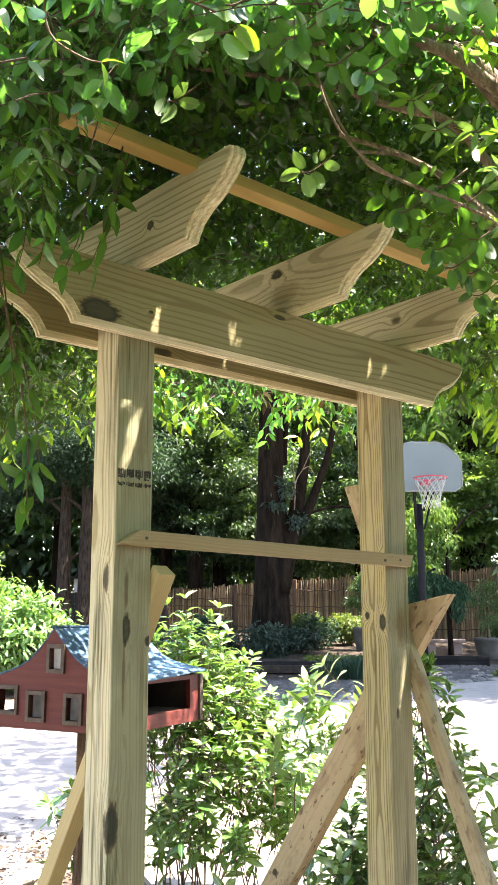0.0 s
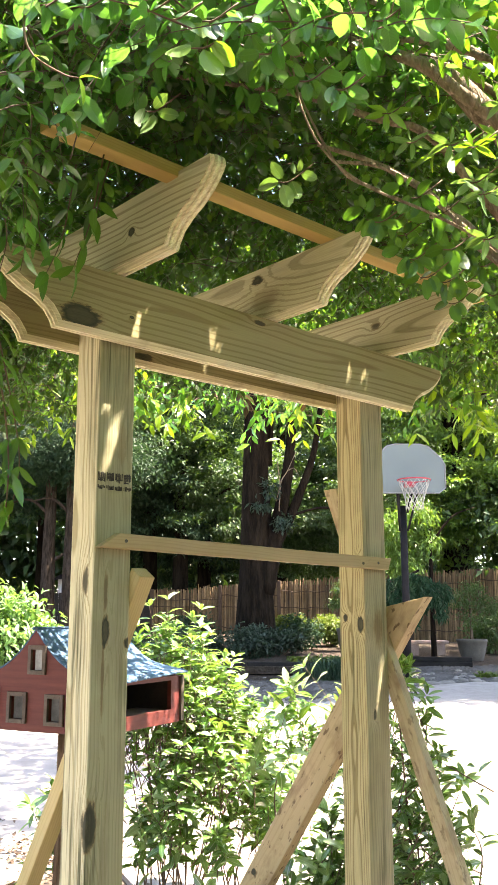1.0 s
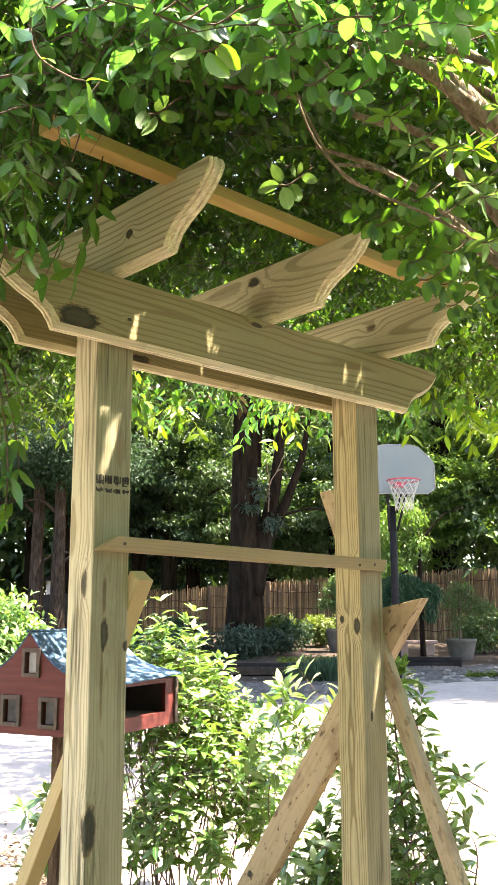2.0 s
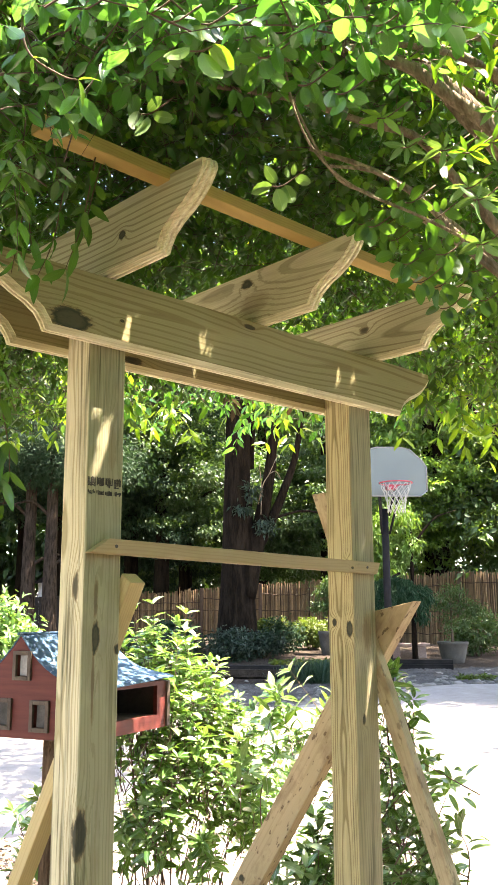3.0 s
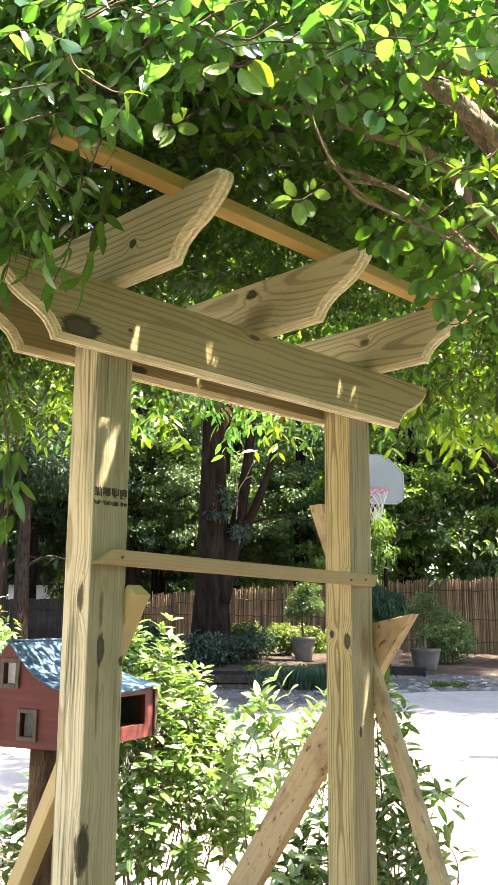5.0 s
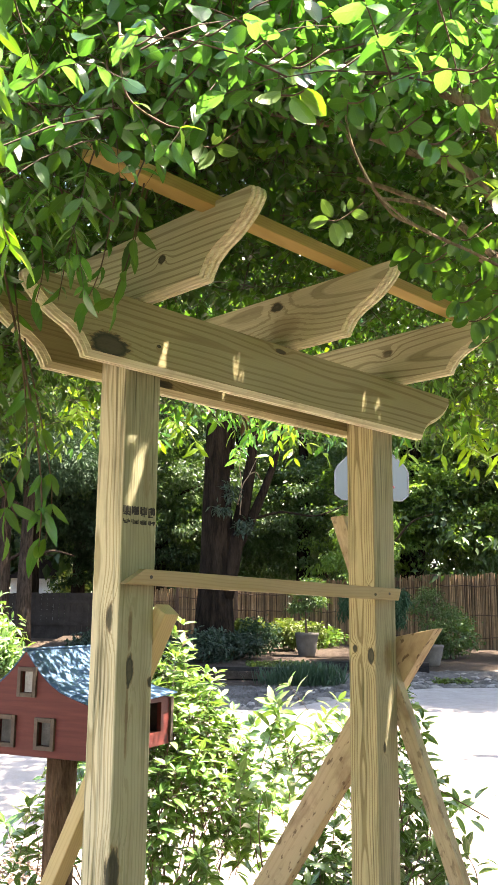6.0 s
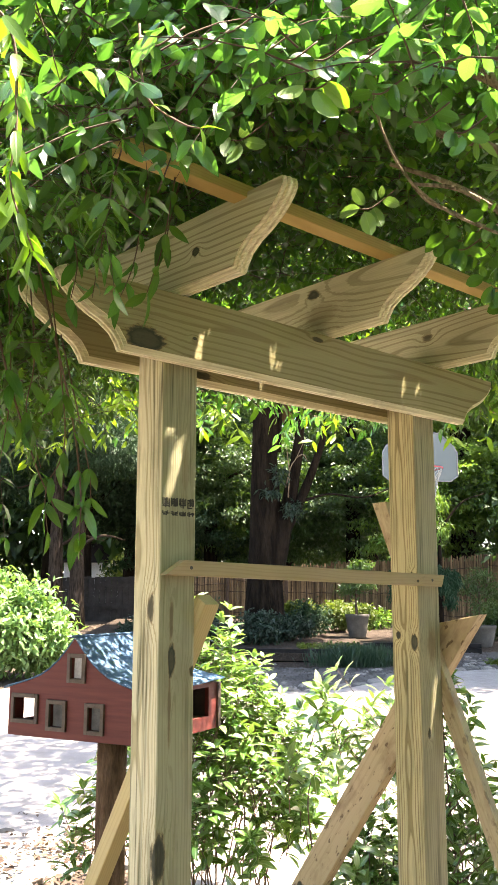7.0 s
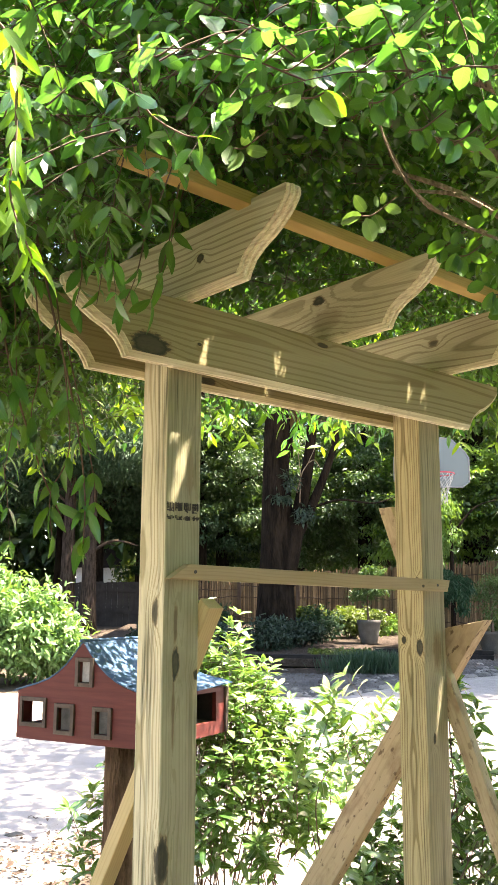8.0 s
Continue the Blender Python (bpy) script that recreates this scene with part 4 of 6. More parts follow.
def grass_tuft(base, w, d, seed):
    rng = np.random.default_rng(seed)
    n = 900
    xy = rng.normal(0, 1, (n, 2)) * np.array([w, d])
    P = np.column_stack([base.x + xy[:, 0] * SIDE.x + xy[:, 1] * FORE.x, base.y + xy[:, 0] * SIDE.y + xy[:, 1] * FORE.y, np.full(n, base.z)])
    A = np.column_stack([rng.normal(0, 0.35, n), rng.normal(0, 0.35, n), np.ones(n)])
    L = rng.uniform(0.22, 0.42, n)
    tagged(link("spiky_grass", leaf_mesh("spiky_grass", P, A, rng.normal(0, 1, P.shape), L, L * 0.05, True, 0.2), M_GRASS), "tuft of blue-green spiky grass before the bed", "grass", kind="stuff")


grass_tuft(plan(1.62, 14.4), 0.24, 0.13, 5)
grass_tuft(plan(1.95, 14.45), 0.18, 0.12, 8)


def ground_cover(r0, r1, a0, a1, count, up, seed, label):
    rng = np.random.default_rng(seed)
    P = np.array([tuple(plan(r, a, up)) for r, a in zip(rng.uniform(r0, r1, count), rng.uniform(a0, a1, count))])
    P[:, 2] += rng.uniform(0, 0.06, count)
    A = rng.normal(0, 1, (count, 3)) * np.array([1, 1, 0.5])
    L = rng.uniform(0.05, 0.09, count)
    tagged(link("ground_cover", leaf_mesh("ground_cover", P, A, rng.normal(0, 0.4, P.shape) + np.array([0, 0, 1.0]), L, L * 0.6, False), M_YELLOW), label, "plants", kind="stuff")


ground_cover(0.9, 2.0, 15.45, 16.1, 420, 0.19, 6, "low yellow-green ground cover behind the timber edging")
ground_cover(3.9, 4.5, 14.6, 15.0, 260, 0.02, 7, "pale sunlit low plants among the river stones")


# ---- river stones along the far edge of the driveway ----
def stone_shapes():
    shapes = []
    for s in range(5):
        bm = bmesh.new()
        bmesh.ops.create_icosphere(bm, subdivisions=2, radius=1.0)
        for v in bm.verts:
            k = 1 + 0.25 * noise.noise(v.co * 1.3 + Vector((s * 7.0, 0, 0)))
            v.co = Vector((v.co.x * k, v.co.y * 0.75 * k, v.co.z * 0.5 * k))
        for f in bm.faces:
            f.smooth = True
        me = bpy.data.meshes.new("stone")
        bm.to_mesh(me)
        bm.free()
        me.materials.append(M_STONE)
        shapes.append(me)
    return shapes


STONES = stone_shapes()
border = thing("stone_border", Matrix.Identity(4), "border of grey river stones along the driveway", "stone border", kind="structure")
sr = random.Random(8)


def lay_stone(parent, r, a, size, name="stone"):
    ob = new(name, sr.choice(STONES))
    ob.parent = parent
    p = plan(r, a, size * 0.10)
    ob.matrix_local = Matrix.LocRotScale(p, Euler((sr.uniform(-0.2, 0.2), sr.uniform(-0.2, 0.2), sr.uniform(0, 6.3))), Vector((size, size, size)))
    return ob


for k in range(52):
    r = -0.5 + 0.14 * k + sr.uniform(-0.05, 0.05)
    lay_stone(border, r, drive_far(r) + 0.08 + sr.uniform(0, 0.16), sr.uniform(0.07, 0.13))
for k in range(230):
    r = sr.uniform(-0.6, 7.0)
    lay_stone(border, r, drive_far(r) + 0.15 + abs(sr.gauss(0, 1.0)), sr.uniform(0.035, 0.09))


def gravel():
    """Small dark stones strewn between the driveway and the beds: eight-sided lumps."""
    rg = np.random.default_rng(31)
    n = 12500
    r = rg.uniform(-1.0, 7.2, n)
    a = np.array([drive_far(x) for x in r]) + 0.05 + rg.random(n) * 2.6
    keep = (a < 14.7) | (r > 2.2)
    r, a = r[keep], a[keep]
    P = np.array([tuple(plan(x, y, 0.012)) for x, y in zip(r, a)])
    size = rg.uniform(0.015, 0.045, len(P))
    oct_v = np.array([(1, 0, 0), (0, 1, 0), (-1, 0, 0), (0, -1, 0), (0, 0, 0.6), (0, 0, -0.6)])
    oct_t = np.array([(0, 1, 4), (1, 2, 4), (2, 3, 4), (3, 0, 4), (1, 0, 5), (2, 1, 5), (3, 2, 5), (0, 3, 5)])
    v = P[:, None] + oct_v[None] * size[:, None, None] * rg.uniform(0.6, 1.3, (len(P), 6, 1))
    t = (oct_t[None] + (np.arange(len(P)) * 6)[:, None, None]).reshape(-1, 3)
    tagged(link("gravel", tri_mesh("gravel", v.reshape(-1, 3), t, False), M_GRAVEL), "dark grey gravel strewn beyond the driveway", "gravel", kind="stuff")


gravel()


# ---- basketball hoop ----
def hoop():
    base = plan(2.52, 13.3, -0.06)
    yaw = math.degrees(math.atan2(FORE.y, FORE.x)) + 90 + 1
    h = thing("basketball_hoop", at_point(base, yaw), "white basketball backboard with red rim on a black pole", "basketball hoop")
    # local +y points towards the court
    part("pole", tube([(0, 0, -0.1), (0, 0, 1.4), (0, 0, 2.72)], [0.055, 0.055, 0.05], 14), M_POLE, h)
    W, H, zc, yb = 0.545, 0.36, 3.22, 0.42
    out = [(-W, zc - 0.28), (-W + 0.10, zc - H), (W - 0.10, zc - H), (W, zc - 0.28), (W, zc + 0.06), (W - 0.05, zc + 0.15), (W - 0.24, zc + 0.33), (W - 0.36, zc + 0.36), (-W + 0.36, zc + 0.36), (-W + 0.24, zc + 0.33), (-W + 0.05, zc + 0.15), (-W, zc + 0.06)]
    b = part("backboard", slab(out, yb - 0.02, yb + 0.02, 0.006), M_BOARD, h, "white moulded backboard with cut corners")
    edge = [(x, yb + 0.021, z) for x, z in out] + [(out[0][0], yb + 0.021, out[0][1])]
    part("edge_trim", tube(edge, [0.012] * len(edge), 6), M_TRIM, b, "grey edge of the board")
    for s in (-1, 1):
        for z0, z1 in ((2.35, 2.98), (2.62, 3.3)):
            part("strut", tube([(s * 0.06, 0.03, z0), (s * 0.16, yb - 0.02, z1)], [0.018, 0.018], 8), M_POLE, h)
    zr, rr = 2.995, 0.229
    yc = yb + 0.02 + 0.15 + rr
    rim = part("rim", tube([(rr * math.cos(2 * math.pi * k / 40), yc + rr * math.sin(2 * math.pi * k / 40), zr) for k in range(41)], [0.010] * 41, 8), M_RIM, h, "red steel rim")
    part("rim_bracket", block(-0.07, 0.07, yb + 0.02, yb + 0.19, zr - 0.055, zr + 0.012, 0.006), M_RIM, h, "red rim bracket")
    bm = bmesh.new()
    n, rows = 12, 7
    lv = [(rr - 0.008, 0), (rr * 0.88, 0.07), (rr * 0.76, 0.14), (rr * 0.66, 0.21), (rr * 0.58, 0.28), (rr * 0.53, 0.35), (rr * 0.55, 0.42)]
    for k in range(n):
        for s in (-1, 1):
            pts = []
            for i, (r, d) in enumerate(lv):
                a = 2 * math.pi * (k + s * 0.5 * i) / n
                pts.append((r * math.cos(a), yc + r * math.sin(a), zr - d))
            cord = tube(pts, [0.0055] * rows, 4)
            me = bpy.data.meshes.new("cord")
            cord.to_mesh(me)
            cord.free()
            bm.from_mesh(me)
            bpy.data.meshes.remove(me)
    part("net", bm, M_NET, rim, "white cord net")


hoop()

# pale house far beyond the trees
house = thing("far_house", at_point(plan(-6.4, 40.0), -38), "white house wall seen far between the trunks", "house")
part("wall", block(-1.4, 1.4, 0, 5, -1.0, 1.75), M_WHITEWALL, house)
part("roof", slab([(-1.6, 1.75), (1.6, 1.75), (0, 2.65)], -0.3, 5.3), M_EDGE, house, "dark roof")
part("window", block(-1.0, -0.75, -0.03, 0.02, 0.7, 1.55), M_POLE, house, "dark window")
shrub("golden_shrub", plan(-4.65, 36.0), [(0, 0, 1.1, 0.75, 0.7, 0.9)], 110, 18, 0.14, 0.15, M_YELLOW, "yellow-green shrub beside the far house", 113, 0.45, 0.1)


# ---- the arbor ----
OGEE = [(0.0, 0.0), (0.006, 0.014), (0.020, 0.033), (0.045, 0.050), (0.075, 0.063), (0.103, 0.080), (0.124, 0.098), (0.137, 0.113), (0.143, 0.123), (0.143, 0.133), (0.139, 0.138), (0.133, 0.14)]


def routed_slab(outline, thick):
    """An outline in x and z with depth along y, its edges routed to a small step and cove on both faces."""
    n = len(outline)
    pts = [Vector((x, z)) for x, z in outline]
    inward, top = [], max(p.y for p in pts)
    for i in range(n):
        e0, e1 = (pts[i] - pts[i - 1]).normalized(), (pts[(i + 1) % n] - pts[i]).normalized()
        m = Vector((-e0.y - e1.y, e0.x + e1.x))
        m.normalize()
        m = m / max(0.5, m.dot(Vector((-e0.y, e0.x))))
        # the upper edge was left square
        inward.append(Vector((m.x if abs(m.x) < 1.0 else math.copysign(1.0, m.x), 0.0)) if pts[i].y > top - 0.003 else m)
    steps = [(0.0115, 0.0), (0.0128, 0.0040), (0.0045, 0.0046), (0.0068, 0.0096), (0.0, 0.0104), (0.0, 0.0158), (0.0048, 0.0167)]
    steps += [(i, thick - y) for i, y in reversed(steps)]
    bm = bmesh.new()
    loops = [[bm.verts.new((p.x + m.x * i, y, p.y + m.y * i)) for p, m in zip(pts, inward)] for i, y in steps]
    bm.faces.new(loops[0]), bm.faces.new(loops[-1][::-1])
    for l0, l1 in zip(loops, loops[1:]):
        for k in range(n):
            bm.faces.new((l0[k], l1[k], l1[(k + 1) % n], l0[(k + 1) % n])).material_index = 1
    bmesh.ops.recalc_face_normals(bm, faces=bm.faces)
    return bm


def ogee_board(left, right, thick, h=0.14):
    """A board along x with both lower ends cut in an ogee: left and right are the lower corners."""
    out = [(right + dx, dz * h / 0.14) for dx, dz in OGEE] + [(left - dx, dz * h / 0.14) for dx, dz in reversed(OGEE)]
    return routed_slab(out, thick)


POST, W2, ZB, H2 = 0.089, 0.827, 2.05, 0.14
arbor = thing("garden_arbor", Matrix.Identity(4), "new pressure-treated pine garden arbor held by temporary braces", "arbor")
UP = Matrix(((0, 0, 1, 0), (0, 1, 0, 0), (1, 0, 0, 0), (0, 0, 0, 1))) @ Matrix.Diagonal((1, -1, 1, 1))
GREENPINE = (0.40, 0.36, 0.182)

# local x is up, local y is world -y, local z is world x
k_left = [(1.555, -0.028, 0.0, 0.030, 0.012, 0.55), (1.455, 0.0, 0.032, 0.034, 0.009, 0.95), (1.09, 0.0, 0.008, 0.045, 0.016, 0.85), (1.53, 0.0, 0.030, 0.045, 0.005, 0.38), (1.43, -0.002, 0.089, 0.012, 0.012, 0.9), (1.84, 0.0, 0.060, 0.05, 0.010, 0.2), (1.36, 0, 0.028, 0.07, 0.004, 0.36)]
k_right = [(1.462, -0.016, 0.0, 0.020, 0.011, 0.95), (1.478, -0.068, 0.0, 0.010, 0.008, 0.85), (1.63, -0.02, 0.0, 0.012, 0.006, 0.6), (1.45, 0.0, 0.05, 0.05, 0.02, 0.3), (1.235, 0.0, 0.03, 0.014, 0.006, 0.8)]
# both posts carry a painted shade tint on the front face
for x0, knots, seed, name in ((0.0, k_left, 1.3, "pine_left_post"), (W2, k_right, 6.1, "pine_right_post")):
    m = wood(name, (0.61, 0.52, 0.28) if x0 else (0.72, 0.665, 0.44), (0.18, 0.115, 0.038) if x0 else (0.33, 0.25, 0.11), knots, seed, 0.0065, 0.010, (0.035 if x0 else 0.06, 0.02 if x0 else 0.07), streak=0.75 if x0 else 0.95, face=0.8 if x0 else 0.9, shade_tint=(0.30, 0.288, 0.185) if x0 else (0.245, 0.243, 0.128))
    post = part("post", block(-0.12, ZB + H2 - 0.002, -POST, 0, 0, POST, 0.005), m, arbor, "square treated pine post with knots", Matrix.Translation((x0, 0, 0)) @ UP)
    if x0 == 0.0:
        ink = bmesh.new()
        ir = random.Random(4)
        for row in range(2):
            for col in range(4):
                z0, u = 1.776 - 0.027 * row, 0.003 + col * 0.0212
                for k in range(6):
                    w = ir.uniform(0.0014, 0.0028)
                    hh = ir.uniform(0.014, 0.022) if row == 0 else ir.uniform(0.006, 0.010)
                    box(ink, z0 - hh, z0 - ir.uniform(0, 0.003), 0.0, 0.0006, u + k * 0.0031, u + k * 0.0031 + w)
                for k in range(3 if row == 0 else 1):
                    zz = z0 - ir.uniform(0.002, 0.019 if row == 0 else 0.008)
                    box(ink, zz - 0.0022, zz, 0.0, 0.0007, u + ir.uniform(0, 0.005), u + ir.uniform(0.011, 0.018))
        part("stamp_mark", ink, M_INK, post, "black stamped marks that cannot be read")

wf = wood("pine_front_beam", GREENPINE, PINE_D, [(-0.074, 0, 0.030, 0.048, 0.025, 1.0), (0.42, 0, 0.125, 0.02, 0.006, 0.6), (0.05, 0.0, 0.055, 0.006, 0.004, 0.9)], 2.2, 0.0125, 0.02, (0.012, -0.09), wave=0.034, soft_rings=0.85)
wb = wood("pine_back_beam", GREENPINE, PINE_D, [(0.17, 0, 0.02, 0.03, 0.010, 0.7), (0.55, 0, 0.1, 0.012, 0.008, 0.7)], 4.7, 0.0085, 0.012, (0.014, -0.05), wave=0.014, soft_rings=0.7)
part("beam", ogee_board(-0.124, 1.015, 0.038), wf, arbor, "treated pine beam with ogee-cut ends and a large dark knot", Matrix.Translation((0, -0.0385, ZB))).data.materials.append(M_CUT)
part("beam", ogee_board(-0.130, 1.012, 0.038), wb, arbor, "treated pine beam with ogee-cut ends", Matrix.Translation((0, POST + 0.0005, ZB))).data.materials.append(M_CUT)
ALONG = Matrix.Rotation(radians(90), 4, "Z")  # local x to world y
for i, (x0, back, knots) in enumerate(((0.007, 0.0, [(-0.092, 0.038, 0.074, 0.011, 0.010, 0.95)]), (0.452, 0.011, [(-0.006, 0.038, 0.112, 0.020, 0.012, 0.85), (-0.03, 0.038, 0.06, 0.05, 0.03, 0.22)]), (0.899, 0.019, [(-0.02, 0.038, 0.09, 0.02, 0.01, 0.5)]))):
    m = wood("pine_rafter_" + "abc"[i], (0.65, 0.605, 0.375), (0.20, 0.155, 0.07), knots, 3.0 + 2.3 * i, 0.0095 if i else 0.0115, 0.04, (0.016, -0.16 + 0.05 * i), wave=0.036, soft_rings=0.8, stain=0.2, streak=0.25)
    part("rafter", ogee_board(-0.213, 0.302, 0.038, 0.14 if i else 0.149), m, arbor, "treated pine rafter with ogee-cut ends", Matrix.Translation((x0 + 0.038, back, ZB + H2 + (0.0 if i else 0.003))) @ ALONG).data.materials.append(M_CUT)
w2 = wood("orange_pine_purlin", (0.56, 0.40, 0.14), (0.47, 0.325, 0.105), [], 8.1, 0.006, 0.004, (0.03, 0.05))
part("purlin", block(-0.275, 1.07, -0.248, -0.208, ZB + 2 * H2 + 0.0005, ZB + 2 * H2 + 0.0275, 0.003), w2, arbor, "thin orange-brown batten lying over the rafters")

# thin batten screwed across the posts, with mitred ends
w3 = wood("pine_batten", (0.46, 0.35, 0.185), (0.38, 0.28, 0.135), [(0.80, -0.02, 0.012, 0.006, 0.004, 0.6)], 9.4, 0.006, 0.01)
bm = slab([(-0.002, 0.0), (0.902, 0.0), (0.914, 0.031), (0.046, 0.031)], -0.021, -0.0005, 0.0015)
batten = part("batten", bm, w3, arbor, "thin pine batten screwed across both posts", Matrix.Translation((0, 0, 1.620)) @ Matrix.Rotation(radians(1.1), 4, "Y"))
for x in (0.062, 0.86):
    part("screw", tube([(x, -0.0205, 0.016), (x, -0.0225, 0.016)], [0.004, 0.0034], 8), M_SCREW, batten, "dark screw head")


def brace(name, p, q, wide, thick, mat, cut, label):
    """A board from p down to q, width in the plane that both share with the upright, thickness across; cut: the upper end's skew."""
    p, q = Vector(p), Vector(q)
    d = p - q
    x = d.normalized()
    y = Vector((1, 0, 0)) if abs(x.x) < 0.05 else Vector((0, 1, 0))
    z = x.cross(y)
    m = Matrix((x, y, z)).transposed().to_4x4()
    m.translation = q
    bm = slab([(0, -wide / 2), (d.length - cut, -wide / 2), (d.length + cut, wide / 2), (0, wide / 2)], -thick / 2, thick / 2, 0.003)
    return part(name, bm, mat, arbor, label, m)


w4 = wood("weathered_brace_wide", (0.56, 0.43, 0.255), (0.47, 0.345, 0.19), [(0.62, -0.019, 0.01, 0.012, 0.008, 0.9), (0.40, -0.019, -0.02, 0.010, 0.010, 0.8), (0.9, -0.019, 0.02, 0.012, 0.01, 0.8), (1.55, -0.019, 0.0, 0.008, 0.006, 0.9), (1.6, -0.019, 0.02, 0.007, 0.005, 0.9)], 11.0, 0.012, 0.01, stain=0.7, dirt=0.8)
w5 = wood("pale_brace", (0.57, 0.46, 0.225), (0.49, 0.38, 0.17), [(0.4, 0, 0, 0.01, 0.006, 0.7)], 12.0, 0.006, 0.01)
w6 = wood("pale_brace_right", (0.55, 0.44, 0.27), (0.47, 0.36, 0.21), [(0.9, 0, 0, 0.012, 0.006, 0.7)], 13.0, 0.006, 0.01, stain=0.6, dirt=0.5)
# braces on the outer faces, one falling to the front and two to the back
XB = W2 + POST
brace("brace", (XB + 0.0425, -0.042, 1.520), (XB + 0.0425, 1.062, -0.004), 0.089, 0.038, w4, -0.047, "wide stained plank brace with nail holes")
brace("brace", (POST + 0.0195, -0.018, 1.572), (POST + 0.0195, 0.93, 0.02), 0.038, 0.038, w5, 0.0, "pale square pine brace behind the post")
brace("brace", (XB + 0.0145, 0.200, 1.842), (XB + 0.0145, -0.535, -0.01), 0.044, 0.028, w6, 0.008, "pale square pine brace behind the post")


# ---- barn-shaped bird feeder ----
def bird_feeder():
    f = thing("bird_feeder", Matrix.Translation((0.693, 1.017, 1.097)) @ Matrix.Rotation(radians(20), 4, "Z"), "weathered red barn-shaped bird feeder with a blue roof", "bird feeder")
    Wd, Dp, t = 0.568, 0.484, 0.016
    eave, apex = 0.168, 0.334
    half = Wd / 2
    prof = [(0.0, apex), (0.035, 0.292), (0.07, 0.256), (0.105, 0.228), (0.145, 0.205), (0.19, 0.189), (0.235, 0.176), (half + 0.02, 0.156)]

    def height(v):
        a = abs(v - half)
        for (a0, z0), (a1, z1) in zip(prof, prof[1:]):
            if a <= a1:
                return z0 + (z1 - z0) * (a - a0) / (a1 - a0)
        return prof[-1][1]

    def gable(x0, name, holes):
        """A gable wall across local y with openings through it: columns of cells between the sorted cuts."""
        cuts = sorted({0.0, Wd, *[v for h in holes for v in h[:2]], *[half + s * a for s in (-1, 1) for a, _ in prof if a < half]})
        bm = bmesh.new()
        for v0, v1 in zip(cuts, cuts[1:]):
            mid = (v0 + v1) / 2
            spans, z = [], 0.0
            for h in sorted((h for h in holes if h[0] <= mid <= h[1]), key=lambda h: h[2]):
                spans.append((z, z, h[2], h[2]))
                z = h[3]
            spans.append((z, z, height(v0), height(v1)))
            for za0, za1, zb0, zb1 in spans:
                c = [(v0, za0), (v1, za1), (v1, zb1), (v0, zb0)]
                a = [bm.verts.new((x0, v, z)) for v, z in c]
                b = [bm.verts.new((x0 + t, v, z)) for v, z in c]
                bm.faces.new(a), bm.faces.new(b[::-1])
                for i in range(4):
                    bm.faces.new((a[i], b[i], b[(i + 1) % 4], a[(i + 1) % 4]))
        bmesh.ops.remove_doubles(bm, verts=bm.verts, dist=0.0002)
        bm.verts.index_update()
        seen = {}
        for fc in list(bm.faces):
            seen.setdefault(tuple(sorted(v.index for v in fc.verts)), []).append(fc)
        dead = [fc for fs in seen.values() if len(fs) > 1 for fc in fs]
        bmesh.ops.delete(bm, geom=dead, context="FACES")
        bmesh.ops.recalc_face_normals(bm, faces=bm.faces)
        return part(name, bm, M_RED, f, "red painted gable board")

    # openings on the front: v0, v1, z0, z1 (v runs from the near corner)
    small = [(0.164, 0.216, 0.036, 0.110), (0.323, 0.381, 0.038, 0.113), (0.246, 0.295, 0.201, 0.270)]
    porch = (0.447, 0.540, 0.056, 0.128)
    g = gable(0.0, "front_wall", small + [porch])
    gable(Dp - t, "back_wall", [porch])
    fr = 0.014
    for v0, v1, z0, z1 in small:
        bm = bmesh.new()
        for a in ((v0 - fr, v0, z0 - fr, z1 + fr), (v1, v1 + fr, z0 - fr, z1 + fr), (v0, v1, z1, z1 + fr), (v0, v1, z0 - fr, z0)):
            box(bm, -0.009, 0.004, a[0], a[1], a[2], a[3], 0.0015)
        w = part("window", bm, M_FRAMEWOOD, f, "small window with a grey-brown wooden frame")
        part("sash", block(0.0055, 0.0085, v0 + 0.001, v1 - 0.008, z0 + 0.001, z1 - 0.001), M_PAPER if z0 > 0.2 else M_DIM, w, "pale sheet set in the window")
    bm = bmesh.new()
    v0, v1, z0, z1 = porch
    for a in ((v0 - fr, v0, z0 - fr, z1 + fr), (v1, v1 + 0.012, z0 - fr, z1 + fr), (v0, v1, z1, z1 + fr), (v0, v1, z0 - fr, z0)):
        box(bm, -0.008, 0.004, a[0], a[1], a[2], a[3], 0.0015)
    part("porch_frame", bm, M_FRAMEWOOD, f, "grey-brown frame of the open porch")
    # long sides with wide feeding openings
    for y0, name in ((0.0, "side_wall"), (Wd - t, "side_wall")):
        bm = bmesh.new()
        a0, a1, z0, z1 = 0.06, Dp - 0.06, 0.047, 0.150
        for b in ((t, a0, 0, eave - 0.003), (a1, Dp - t, 0, eave - 0.003), (a0, a1, 0, z0), (a0, a1, z1, eave - 0.003)):
            box(bm, b[0], b[1], y0, y0 + t, b[2], b[3])
        part(name, bm, M_RED, f, "red side board with a wide opening")
    part("corner_post", block(Dp - 0.002, Dp + 0.018, -0.008, 0.014, 0.002, eave - 0.004, 0.002), M_FRAMEWOOD, f, "grey-brown corner strip")
    part("floor_board", block(t, Dp - t, t, Wd - t, -0.004, 0.012), M_INSIDE, f)
